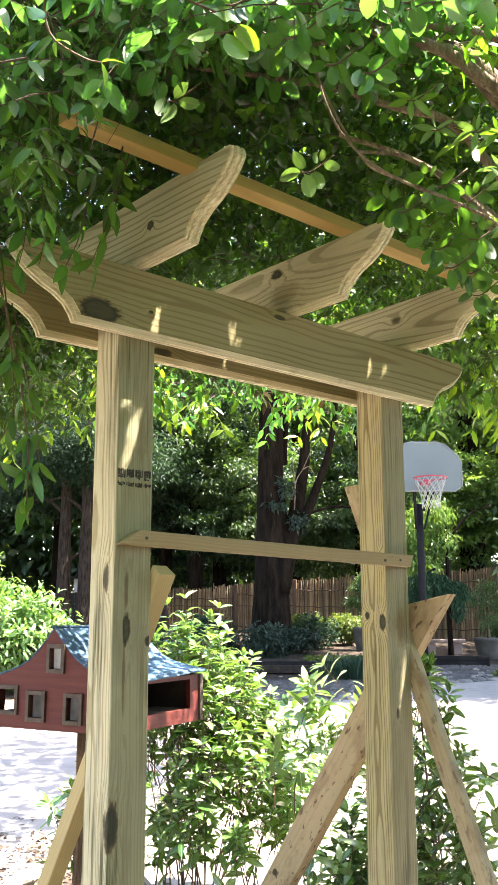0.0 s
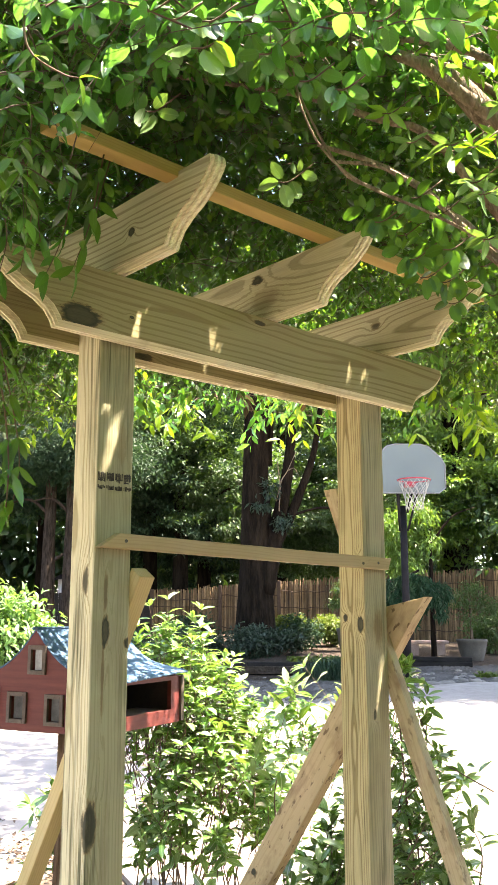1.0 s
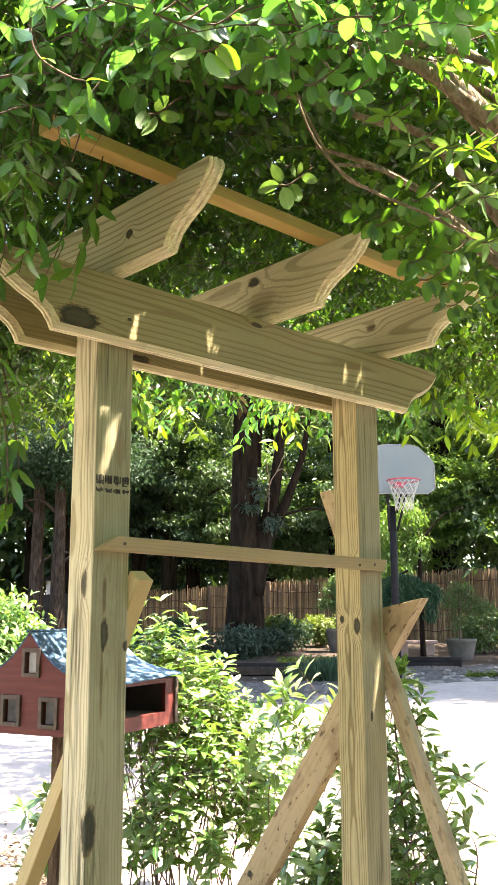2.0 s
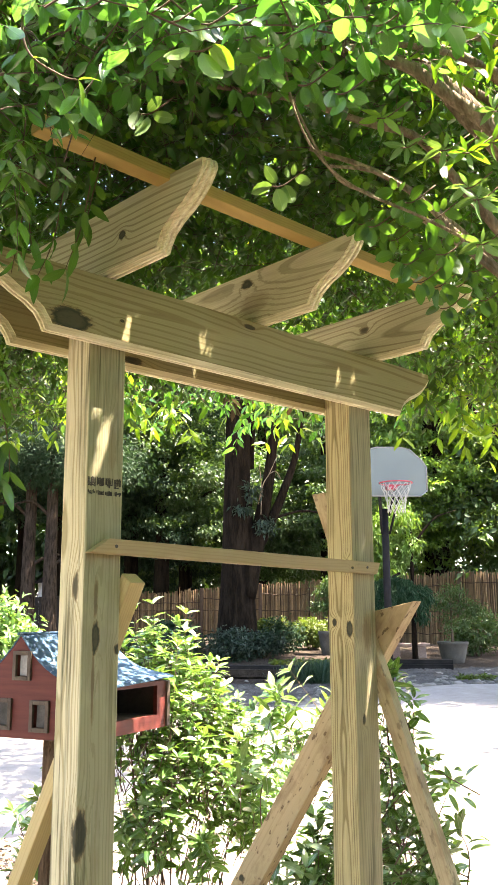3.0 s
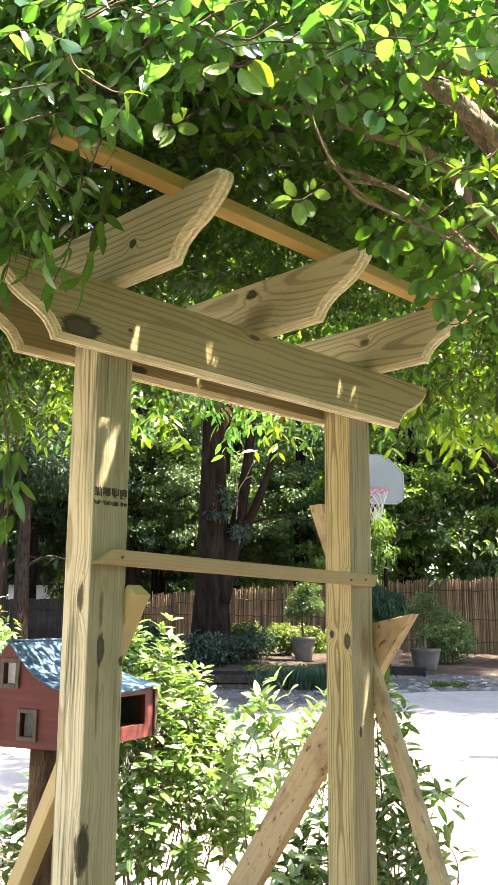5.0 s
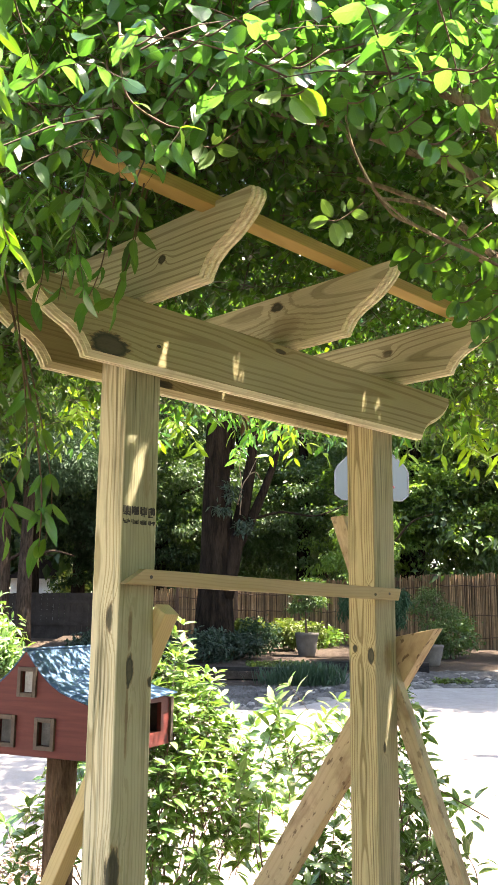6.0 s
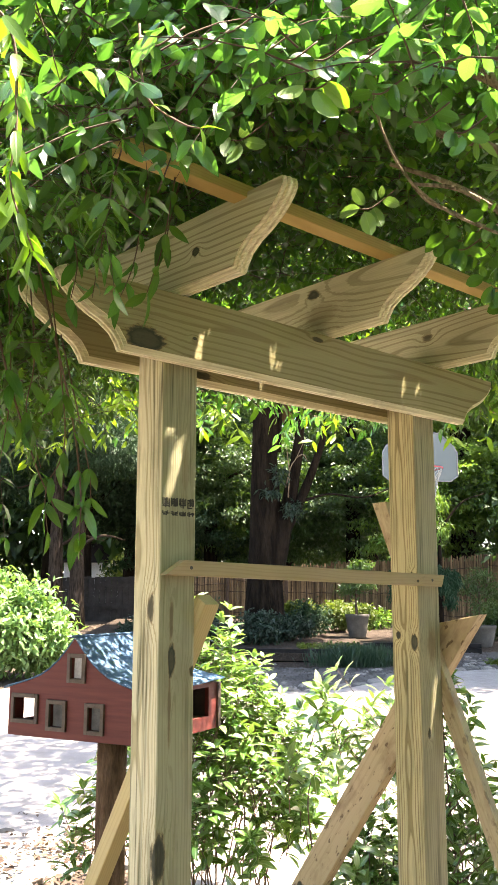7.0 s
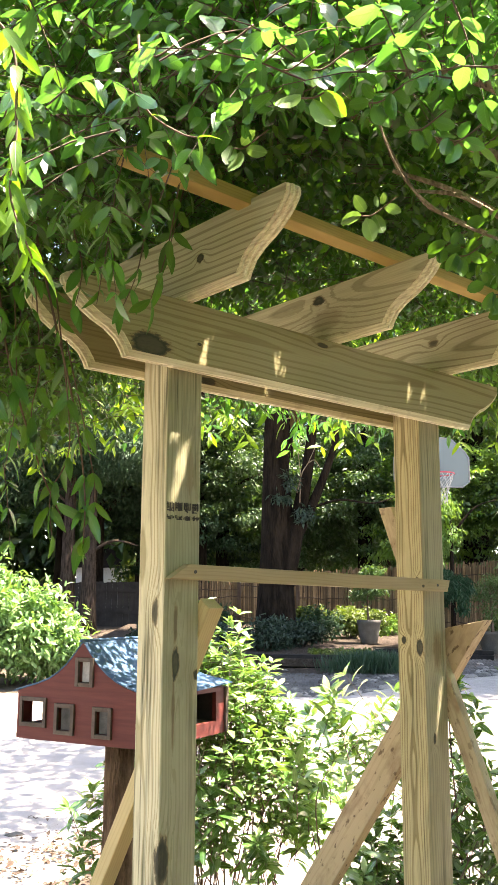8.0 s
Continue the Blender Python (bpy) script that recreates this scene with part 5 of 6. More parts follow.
    # dark boards added inside so that the openings read as shaded
    part("inner_wall", block(Dp - t - 0.010, Dp - t - 0.001, t + 0.001, 0.425, 0.0125, 0.15), M_INSIDE, f, "added dark board that makes the inside look shaded")
    part("inner_wall", block(0.055, 0.063, t + 0.001, 0.425, 0.0125, 0.15), M_INSIDE, f, "added dark board that makes the inside look shaded")
    part("inner_wall", block(t + 0.001, Dp - t - 0.001, 0.426, 0.434, 0.0125, 0.165), M_INSIDE, f, "added dark board that shuts light off from the porch")
    part("tray", block(0.10, Dp - 0.05, 0.02, 0.16, 0.0125, 0.046, 0.003), M_FRAMEWOOD, f, "feed tray inside")
    # bell-shaped roof sheets
    for s in (-1, 1):
        line = [(0.0, apex + 0.002)] + [(a + 0.001, z + 0.002) for a, z in prof[1:-1]] + [(half + 0.006, 0.164)] + [(half + 0.024, 0.156)]
        bm = bmesh.new()
        rows = []
        for x in (-0.002, Dp * 0.33, Dp * 0.66, Dp + 0.014):
            lift = [0.018 * max(x, 0.0) / Dp * (a / half) ** 2 if s < 0 else 0.0 for a, z in line]
            rows.append([(bm.verts.new((x, half + s * a, z + up + 0.004)), bm.verts.new((x, half + s * a, z + up))) for (a, z), up in zip(line, lift)])
        for r0, r1 in zip(rows, rows[1:]):
            for i in range(len(line) - 1):
                bm.faces.new((r0[i][0], r1[i][0], r1[i + 1][0], r0[i + 1][0])).smooth = True
                bm.faces.new((r0[i][1], r0[i + 1][1], r1[i + 1][1], r1[i][1])).smooth = True
            bm.faces.new((r0[-1][0], r1[-1][0], r1[-1][1], r0[-1][1]))
        for row in (rows[0], rows[-1]):
            for i in range(len(line) - 1):
                bm.faces.new((row[i][0], row[i + 1][0], row[i + 1][1], row[i][1]))
        bmesh.ops.recalc_face_normals(bm, faces=bm.faces)
        part("roof_sheet", bm, M_ROOF, f, "blue roof sheet flecked with white")
    part("ridge_cap", tube([(-0.015, half, apex + 0.007), (Dp * 0.6, half, apex + 0.007), (Dp + 0.015, half, apex + 0.009)], [0.005] * 3, 8), M_ROOF, f)
    return f


bird_feeder()
fp = Vector((0.735, 1.25, 0))
fz = ground_z(fp.x, fp.y)
log = thing("feeder_post", Matrix.Translation((fp.x, fp.y, fz)), "round brown log post under the bird feeder", "post")
lr = random.Random(2)
part("log", tube([(0.004 * lr.uniform(-1, 1), 0.004 * lr.uniform(-1, 1), z) for z in (-0.1, 0.2, 0.45, 0.7, 0.9, 1.092 - fz)], [0.056, 0.054, 0.053, 0.052, 0.051, 0.051], 16, 0.05, lr), bark("brown_log", (0.10, 0.06, 0.035), (0.22, 0.14, 0.085), 40.0), log)


# ---- laurel bushes ----
def laurel(base, spread, height, shoots, label, seed, low=0.3, flat=0.36, bare=0.4, long_leaf=0.090, arch=0.1, root=0.35, dome=0.5):
    """A loose many-stemmed shrub: leaning shoots with long leaves one by one along them and a whorl at each tip."""
    b = thing("laurel_bush", at_point(base), label, "shrub", "laurel bushes")
    pr, rng = random.Random(seed), np.random.default_rng(seed)
    P, A, N, L = [], [], [], []
    fine = []
    for k in range(shoots):
        a, q = pr.uniform(0, 2 * math.pi), pr.random() ** dome
        top = height * (1 - flat * q * q) * (low + (1.03 - low) * pr.random() ** 0.6)
        tip = SIDE * (math.cos(a) * q * spread[0]) + FORE * (math.sin(a) * q * spread[1]) + Vector((0, 0, top))
        foot = Vector((tip.x * root + pr.gauss(0, 0.05), tip.y * root + pr.gauss(0, 0.05), -0.03))
        mid = foot.lerp(tip, 0.55) + Vector((pr.gauss(0, 0.09), pr.gauss(0, 0.09), arch * top))
        path = glide([foot, mid, tip], 8)
        if k % 12 == 0:
            part("stem", tube(path, [0.0045 * (1 - 0.045 * i) for i in range(len(path))], 5), M_TWIG, b)
        else:
            fine.append((path[int(len(path) * 0.55)], path[-1]))
        turn = pr.uniform(0, 6)
        first = int(len(path) * bare)
        for i in range(first, len(path)):
            d = (path[min(i + 1, len(path) - 1)] - path[i - 1]).normalized()
            s1 = d.orthogonal().normalized()
            s2 = d.cross(s1)
            last = i == len(path) - 1
            for j in range(6 if last else 2 if i > len(path) - 4 else 1):
                turn += 2.4 + pr.gauss(0, 0.3)
                out = s1 * math.cos(turn) + s2 * math.sin(turn)
                up = pr.uniform(0.5, 1.3) if last else pr.uniform(0.05, 0.7)
                axis = (out + d * up).normalized()
                P.append(path[i] + out * 0.004), A.append(axis)
                N.append(d * 0.8 - out * 0.4 * up + Vector((pr.gauss(0, 0.3), pr.gauss(0, 0.3), 0.35)))
                L.append(long_leaf * pr.uniform(0.55, 0.9) if last else long_leaf * pr.uniform(0.75, 1.25))
    P, A, N, L = (np.array(v) for v in (P, A, N, L))
    tagged(link("foliage", leaf_mesh("foliage", P, A, N, L, L * rng.uniform(0.33, 0.43, len(L)), 2, 0.34, 0.3), M_LAUREL, b), kind="stuff")
    start, ends = np.array([q[0] for q in fine]), np.array([q[1] for q in fine])
    tagged(link("shoot", twig_mesh("shoot", start, unit(ends - start), np.linalg.norm(ends - start, axis=1), 0.0, 0.0028), M_TWIG, b), kind="stuff")


laurel(plan(-0.29, 4.45), (0.50, 0.46), 1.44, 165, "leafy laurel bush in full sun behind the arbor", 101, low=0.58, flat=0.50, bare=0.64, dome=0.45, long_leaf=0.080)
laurel(plan(-0.32, 4.50), (0.46, 0.38), 1.32, 88, "upright young laurel bush in full sun behind the arbor", 107, low=0.8, flat=0.3, bare=0.72, dome=0.5, long_leaf=0.082)
laurel(plan(-0.02, 4.35), (0.44, 0.36), 1.18, 95, "lower laurel bush in full sun behind the arbor", 102, low=0.45, flat=0.6, bare=0.55, dome=0.42, long_leaf=0.078)
laurel(plan(0.36, 4.0), (0.28, 0.22), 1.18, 22, "thin upright laurel shoots between the posts", 103, low=0.5, flat=0.15, bare=0.5, arch=0.2, root=0.3)
laurel(plan(0.44, 3.5), (0.26, 0.22), 0.76, 76, "low dark laurel bush behind the wide brace", 106, low=0.25, long_leaf=0.085)
laurel(plan(0.61, 3.05), (0.17, 0.22), 1.28, 78, "sparse laurel bush beside the driveway", 104, low=0.35, bare=0.35, arch=0.26, root=0.0, long_leaf=0.062)
laurel(plan(-0.92, 4.6), (0.14, 0.12), 0.68, 6, "small laurel bush beside the feeder post", 105)


# ---- pale shrub across the driveway, on the feeder's side ----
shrub("pale_shrub", plan(-3.55, 12.9), [(0, 0, 0.85, 1.0, 0.8, 0.7), (0.4, -0.3, 0.6, 0.6, 0.5, 0.45), (-0.7, 0.3, 1.25, 0.8, 0.6, 0.65)], 330, 20, 0.11, 0.115, M_PALE, "pale green sunlit shrub across the driveway", 111, 0.42, 0.2, True)
shrub("dark_shrub", plan(-5.6, 13.8), [(0, 0, 0.9, 1.2, 0.9, 0.8)], 170, 18, 0.12, 0.14, M_WOODS, "dark green shrub across the driveway", 112, 0.42, 0.2)

# ---- loose stones and litter at the near edge of the driveway ----
for r, a, s in ((-1.52, 5.75, 0.075), (-1.36, 5.5, 0.05), (-1.30, 5.05, 0.045), (-1.42, 4.95, 0.06), (-1.1, 5.2, 0.04), (-1.62, 5.1, 0.04), (-1.24, 5.3, 0.03), (-1.48, 5.25, 0.035), (-1.18, 4.9, 0.04), (-1.56, 5.45, 0.03), (-1.02, 5.05, 0.05), (-1.34, 5.75, 0.03)):
    st = lay_stone(None, r, a, s, "loose_stone")
    tagged(st, "loose grey stone at the driveway edge", "stone", "loose stones")


def litter():
    rng = np.random.default_rng(17)
    n = 850
    r, a = rng.normal(-1.04, 0.26, n), rng.normal(5.25, 0.32, n)
    P = np.array([tuple(plan(x, y, 0.035 if y > drive_near(x) else 0.012)) for x, y in zip(r, a)])
    P[:, 2] += rng.uniform(0, 0.02, n)
    A = np.column_stack([rng.normal(0, 1, n), rng.normal(0, 1, n), rng.normal(0, 0.25, n)])
    N = np.column_stack([rng.normal(0, 0.4, n), rng.normal(0, 0.4, n), np.ones(n)])
    L = rng.uniform(0.02, 0.06, n)
    tagged(link("leaf_litter", leaf_mesh("leaf_litter", P, A, N, L, L * rng.uniform(0.35, 0.6, n), True, 0.2), M_DEAD), "dry brown fallen leaves by the bird feeder", "leaves", kind="stuff")


litter()


# ---- the vine and tree canopy over the arbor ----
canopy = thing("vine_canopy", at_point(plan(1.9, 0.9)), "dense green vine and small tree arching over the arbor", "tree")
inv = canopy.matrix_world.inverted()
cr = np.random.default_rng(2024)


def rdz(right, ahead, z):
    """Many places from arrays of right, ahead and true height."""
    return np.column_stack([VIEWPOINT.x + right * SIDE.x + ahead * FORE.x, VIEWPOINT.y + right * SIDE.y + ahead * FORE.y, z])


def in_canopy(name, me, mat, label="", stuff=True):
    ob = link(name, me, mat, canopy, label)
    ob.matrix_local = inv
    return tagged(ob, kind="stuff") if stuff else ob


def limb_of(points, r0, r1, sides=8):
    g = glide(points, 6)
    bm = tube(g, [r0 + (r1 - r0) * i / (len(g) - 1) for i in range(len(g))], sides, 0.12, random.Random(len(g)))
    ob = part("limb", bm, M_BARK_TAN, canopy)
    ob.matrix_local = inv


def underside(right, ahead):
    """The canopy's lower face: high over the walk, over the rafters, lower and drooping behind the arbor."""
    z = np.where(ahead < 1.55, 1.52 + 0.60 * ahead, np.where(ahead < 2.15, 2.42, 2.20 + 0.05 * (ahead - 2.1)))
    z = np.where(ahead > 3.0, z - 0.075, z)
    z = np.where((right > 0.88) & (ahead > 2.7), z - 0.08, z)
    side = -right - 0.17 * ahead
    z = np.where((side > 0) & (ahead < 1.6), 1.50 + 0.43 * ahead, z)
    z = np.where((side > 0.12) & (ahead > 1.6), 2.05, z)
    return z


# chinks in the canopy through which sun falls on timbers and twigs: place, half width
CHINKS = np.array([(0.070, -0.038, 2.104, 0.014), (0.271, -0.038, 2.092, 0.002), (0.743, -0.038, 2.121, 0.003), (0.804, -0.038, 2.132, 0.003), (0.043, 0.000, 1.889, 0.003), (0.034, 0.000, 1.849, 0.004), (0.028, 0.000, 1.810, 0.002), (0.886, 0.000, 1.295, 0.008), (-0.545, -0.765, 2.065, 0.07), (-0.549, -0.695, 2.10, 0.06), (-0.426, -0.804, 2.10, 0.045), (-0.70, -0.70, 2.02, 0.03), (0.03, -0.53, 2.23, 0.07), (-0.241, -0.501, 2.26, 0.05), (-0.373, -0.783, 2.16, 0.06)])


# and over the glossy leaves that hang lowest over the walk
GLOSSY = rdz(np.array([-0.13, -0.09, -0.16, -0.21, -0.06, 0.02]), np.array([0.90, 0.92, 0.90, 0.91, 0.92, 0.93]), np.array([2.20, 2.19, 2.18, 2.19, 2.18, 2.185]))
# and along the limbs of the tree's side
for p, q in (((0.56, -0.74, 2.32), (0.257, -0.471, 2.645)), ((0.56, -0.74, 2.12), (0.295, -0.505, 2.459)), ((0.54, -0.72, 2.08), (0.292, -0.503, 2.363)), ((0.44, -0.77, 2.05), (0.212, -0.565, 2.259)), ((0.56, -0.74, 2.45), (0.383, -0.583, 2.632))):
    CHINKS = np.vstack([CHINKS, [(*Vector(p).lerp(Vector(q), t), w) for t, w in ((0.12, 0.05), (0.3, 0.03), (0.42, 0.06), (0.6, 0.045), (0.72, 0.03), (0.9, 0.04))]])
CHINKS = np.vstack([CHINKS, np.column_stack([GLOSSY, np.full(len(GLOSSY), 0.05)])])


def clear_of_chinks(P, A, L):
    c = P + unit(A) * (L * 0.5)[:, None]
    ok = np.ones(len(P), dtype=bool)
    way = np.array(SUN_FROM)
    for x, y, z, half in CHINKS:
        rel = c - np.array((x, y, z))
        along = rel @ way
        off = np.linalg.norm(rel - along[:, None] * way, axis=1)
        # open wide far up, so that the leaves close to the timbers draw the spots' edges
        reach = np.where(along > 0.75, 0.7 * half + 0.006 + 0.22 * L, 0.55 * half + 0.001 + 0.16 * L)
        ok &= ~((along > 0.03) & (off < reach))
    return ok


def canopy_sprays(n, rr, aa, depth, pairs, ll, lw, length, mat, sag=0.35, hang=0.4, name="leaves", twig=0.0015, power=1.5, oval=0.6, full=1):
    right, ahead = cr.uniform(*rr, n), cr.uniform(*aa, n)
    keep = np.abs(right) < 0.5 + 0.62 * np.maximum(ahead, 0.4)
    right, ahead = right[keep], ahead[keep]
    z = underside(right, ahead) + 0.10 + depth * cr.random(len(right)) ** power
    base = rdz(right, ahead, z)
    aim = cr.normal(0, 1, (len(base), 3)) * np.array([1, 1, 0.35])
    size = cr.uniform(0.6, 1.2, len(base)) * length
    fine = np.ones(len(base), dtype=bool)
    for t in (0.0, 0.35, 0.7, 1.0):
        q = base + unit(aim) * (size * t)[:, None] - np.array([0, 0, 1.0]) * (sag * size * t * t)[:, None]
        rel = q - np.array(VIEWPOINT)
        fine &= q[:, 2] > underside(rel @ np.array(SIDE), rel @ np.array(FORE)) - 0.02
        fine &= ~((q[:, 0] > -0.3) & (q[:, 0] < 1.2) & (q[:, 1] > -0.42) & (q[:, 1] < 0.5) & (q[:, 2] < 2.39))
    base, aim, size = base[fine], aim[fine], size[fine]
    P, A, N, L, Wd, tw = sprays(cr, base, aim, size, pairs, ll, lw, sag, 0.9, hang)
    # leaves keep clear of the arbor's timbers and of the view under the canopy
    rel = P - np.array(VIEWPOINT)
    ar, ad = rel @ np.array(SIDE), rel @ np.array(FORE)
    ok = P[:, 2] > underside(ar, ad) - 0.04
    ok &= ~((P[:, 0] > -0.3) & (P[:, 0] < 1.2) & (P[:, 1] > -0.42) & (P[:, 1] < 0.5) & (P[:, 2] < 2.39))
    ok &= clear_of_chinks(P, A, L)
    P, A, N, L, Wd = (q[ok] for q in (P, A, N, L, Wd))
    in_canopy(name, leaf_mesh(name, P, A, N, L, Wd, full, 0.22, oval), mat)
    if twig:
        b, am, ln, sg = tw
        in_canopy("twig", twig_mesh("twig", b, am, ln, sg, twig), M_TWIG_DARK)


# small oval leaves over the walk, long narrow ones on the feeder's side
canopy_sprays(400, (-0.15, 0.38), (0.9, 1.7), 0.45, 5, 0.036, 0.025, 0.22, M_VINE, power=1.2, full=2)
canopy_sprays(60, (-0.2, 0.35), (0.8, 1.4), 0.22, 4, 0.030, 0.021, 0.16, M_VINE, power=1.0, full=2)
canopy_sprays(110, (0.30, 1.4), (1.05, 1.7), 0.55, 5, 0.042, 0.014, 0.24, M_BACKLIT, power=1.0, full=2)
canopy_sprays(380, (-1.1, 0.0), (0.85, 1.7), 0.55, 5, 0.040, 0.0145, 0.24, M_VINE, hang=0.6, oval=0.1, power=1.2, full=2)
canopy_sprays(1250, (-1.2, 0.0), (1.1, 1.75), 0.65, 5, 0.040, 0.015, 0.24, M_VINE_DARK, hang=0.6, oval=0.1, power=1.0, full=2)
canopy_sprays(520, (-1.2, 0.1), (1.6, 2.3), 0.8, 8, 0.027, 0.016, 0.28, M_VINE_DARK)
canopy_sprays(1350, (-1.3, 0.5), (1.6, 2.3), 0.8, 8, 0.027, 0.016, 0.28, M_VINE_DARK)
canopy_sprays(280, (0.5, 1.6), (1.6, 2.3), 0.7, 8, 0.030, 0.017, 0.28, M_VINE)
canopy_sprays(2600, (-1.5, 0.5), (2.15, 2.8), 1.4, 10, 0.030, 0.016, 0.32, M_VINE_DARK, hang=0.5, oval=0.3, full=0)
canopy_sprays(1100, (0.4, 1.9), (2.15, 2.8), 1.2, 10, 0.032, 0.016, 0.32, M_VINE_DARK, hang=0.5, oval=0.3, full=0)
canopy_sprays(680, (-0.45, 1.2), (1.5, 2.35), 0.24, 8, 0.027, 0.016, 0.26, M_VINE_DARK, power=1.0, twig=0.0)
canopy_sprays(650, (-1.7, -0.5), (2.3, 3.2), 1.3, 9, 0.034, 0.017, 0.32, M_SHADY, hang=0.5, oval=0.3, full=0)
# thin skirt beyond the arbor, its sun and shade carried by leaf copies
canopy_sprays(110, (-0.5, 0.9), (3.1, 3.75), 0.5, 6, 0.058, 0.020, 0.34, M_VINE, hang=0.6, oval=0.1, power=1.6)
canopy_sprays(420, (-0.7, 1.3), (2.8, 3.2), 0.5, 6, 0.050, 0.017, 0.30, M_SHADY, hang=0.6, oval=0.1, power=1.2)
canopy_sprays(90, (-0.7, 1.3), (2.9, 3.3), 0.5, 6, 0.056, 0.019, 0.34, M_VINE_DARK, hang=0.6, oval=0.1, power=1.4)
canopy_sprays(115, (-0.7, 2.2), (3.3, 3.75), 0.7, 6, 0.066, 0.022, 0.38, M_SUNLIT, hang=0.5, oval=0.1, power=1.8)
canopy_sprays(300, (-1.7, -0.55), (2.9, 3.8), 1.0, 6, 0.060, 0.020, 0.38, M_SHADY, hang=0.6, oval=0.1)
canopy_sprays(55, (-1.0, -0.35), (3.2, 3.8), 0.6, 6, 0.060, 0.020, 0.36, M_SUNLIT, hang=0.6, oval=0.1)
canopy_sprays(300, (0.75, 2.4), (2.95, 3.7), 1.0, 6, 0.070, 0.023, 0.38, M_SUNLIT, hang=0.5, oval=0.1)
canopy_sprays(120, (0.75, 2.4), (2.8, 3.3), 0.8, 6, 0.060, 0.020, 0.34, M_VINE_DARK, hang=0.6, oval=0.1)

# a few dry leaves caught in the skirt
canopy_sprays(16, (-0.6, 1.7), (3.2, 3.7), 0.5, 4, 0.055, 0.022, 0.2, M_DEAD, hang=0.7, oval=0.2)

# upper crown shading arbor and laurels; far-side half, unseen, added to dim post fronts
for count, rr, aa, zz in ((2700, (0.1, 2.3), (1.5, 2.75), (3.2, 4.9)), (260, (0.95, 1.4), (3.2, 3.8), (2.9, 3.9)), (200, (1.75, 2.45), (2.7, 3.9), (3.7, 4.4)), (110, (0.6, 1.5), (0.9, 1.6), (2.9, 3.9)), (12000, (2.3, 4.8), (-3.2, 1.3), (2.6, 4.8))):
    P = rdz(cr.uniform(*rr, count), cr.uniform(*aa, count), cr.uniform(*zz, count))
    L = cr.uniform(0.07, 0.12, len(P))
    A = cr.normal(0, 1, P.shape) * np.array([1, 1, 0.4])
    ok = clear_of_chinks(P, A, L)
    P, A, L = P[ok], A[ok], L[ok]
    in_canopy("upper_leaves", leaf_mesh("upper_leaves", P, A, cr.normal(0, 0.4, P.shape) + np.array([0, 0, 1.0]), L, L * 0.62, False), M_VINE_UP)

# limbs that enter from the tree's side
root = tuple(plan(1.9, 0.9))
fork = (0.74, -0.96, 1.86)
limb_of([root, (0.98, -1.8, 0.7), (0.82, -1.2, 1.4), fork, (0.56, -0.74, 2.32), (0.461, -0.652, 2.471), (0.406, -0.603, 2.557), (0.349, -0.553, 2.607), (0.257, -0.471, 2.645)], 0.055, 0.010)
limb_of([fork, (0.56, -0.74, 2.12), (0.454, -0.645, 2.292), (0.376, -0.577, 2.423), (0.295, -0.505, 2.459), (0.179, -0.403, 2.509), (0.029, -0.27, 2.54), (-0.15, -0.1, 2.58)], 0.013, 0.003)
limb_of([fork, (0.54, -0.72, 2.08), (0.442, -0.635, 2.211), (0.396, -0.594, 2.269), (0.357, -0.56, 2.316), (0.292, -0.503, 2.363), (0.211, -0.431, 2.40)], 0.012, 0.004)
limb_of([fork, (0.44, -0.77, 2.05), (0.352, -0.689, 2.144), (0.287, -0.631, 2.209), (0.212, -0.565, 2.259), (0.174, -0.532, 2.287), (0.137, -0.499, 2.371), (0.096, -0.462, 2.503)], 0.006, 0.002, 6)
limb_of([fork, (0.56, -0.74, 2.45), (0.458, -0.649, 2.60), (0.383, -0.583, 2.632), (0.299, -0.509, 2.651), (0.181, -0.404, 2.677), (0.045, -0.285, 2.646), (-0.081, -0.173, 2.59)], 0.012, 0.004)
limb_of([fork, (0.56, -0.72, 2.42), (0.47, -0.63, 2.555), (0.37, -0.54, 2.60), (0.24, -0.43, 2.64), (0.1, -0.33, 2.70)], 0.011, 0.004)


def over(*places):
    """Places given as right, ahead and height."""
    return [tuple(rdz(np.array([r]), np.array([a]), np.array([z]))[0]) for r, a, z in places]


limb_of([fork] + over((0.60, 1.46, 2.22), (0.50, 1.45, 2.35), (0.42, 1.45, 2.42), (0.34, 1.46, 2.49), (0.22, 1.5, 2.56)), 0.020, 0.009)
limb_of([fork] + over((0.62, 1.47, 2.40), (0.51, 1.46, 2.48), (0.38, 1.45, 2.52), (0.26, 1.46, 2.53), (0.1, 1.5, 2.52)), 0.010, 0.004)
limb_of([fork] + over((0.62, 1.48, 2.46), (0.51, 1.46, 2.54), (0.38, 1.46, 2.57), (0.24, 1.47, 2.63)), 0.010, 0.005)
limb_of([fork] + over((0.58, 1.5, 2.03), (0.50, 1.5, 2.11), (0.42, 1.5, 2.19), (0.36, 1.5, 2.25), (0.28, 1.5, 2.30), (0.2, 1.52, 2.32)), 0.009, 0.003)
limb_of([fork] + over((0.58, 1.44, 2.02), (0.47, 1.4, 2.09), (0.35, 1.4, 2.16), (0.24, 1.4, 2.21), (0.17, 1.4, 2.27), (0.13, 1.4, 2.35), (0.11, 1.4, 2.45)), 0.0042, 0.0016, 6)


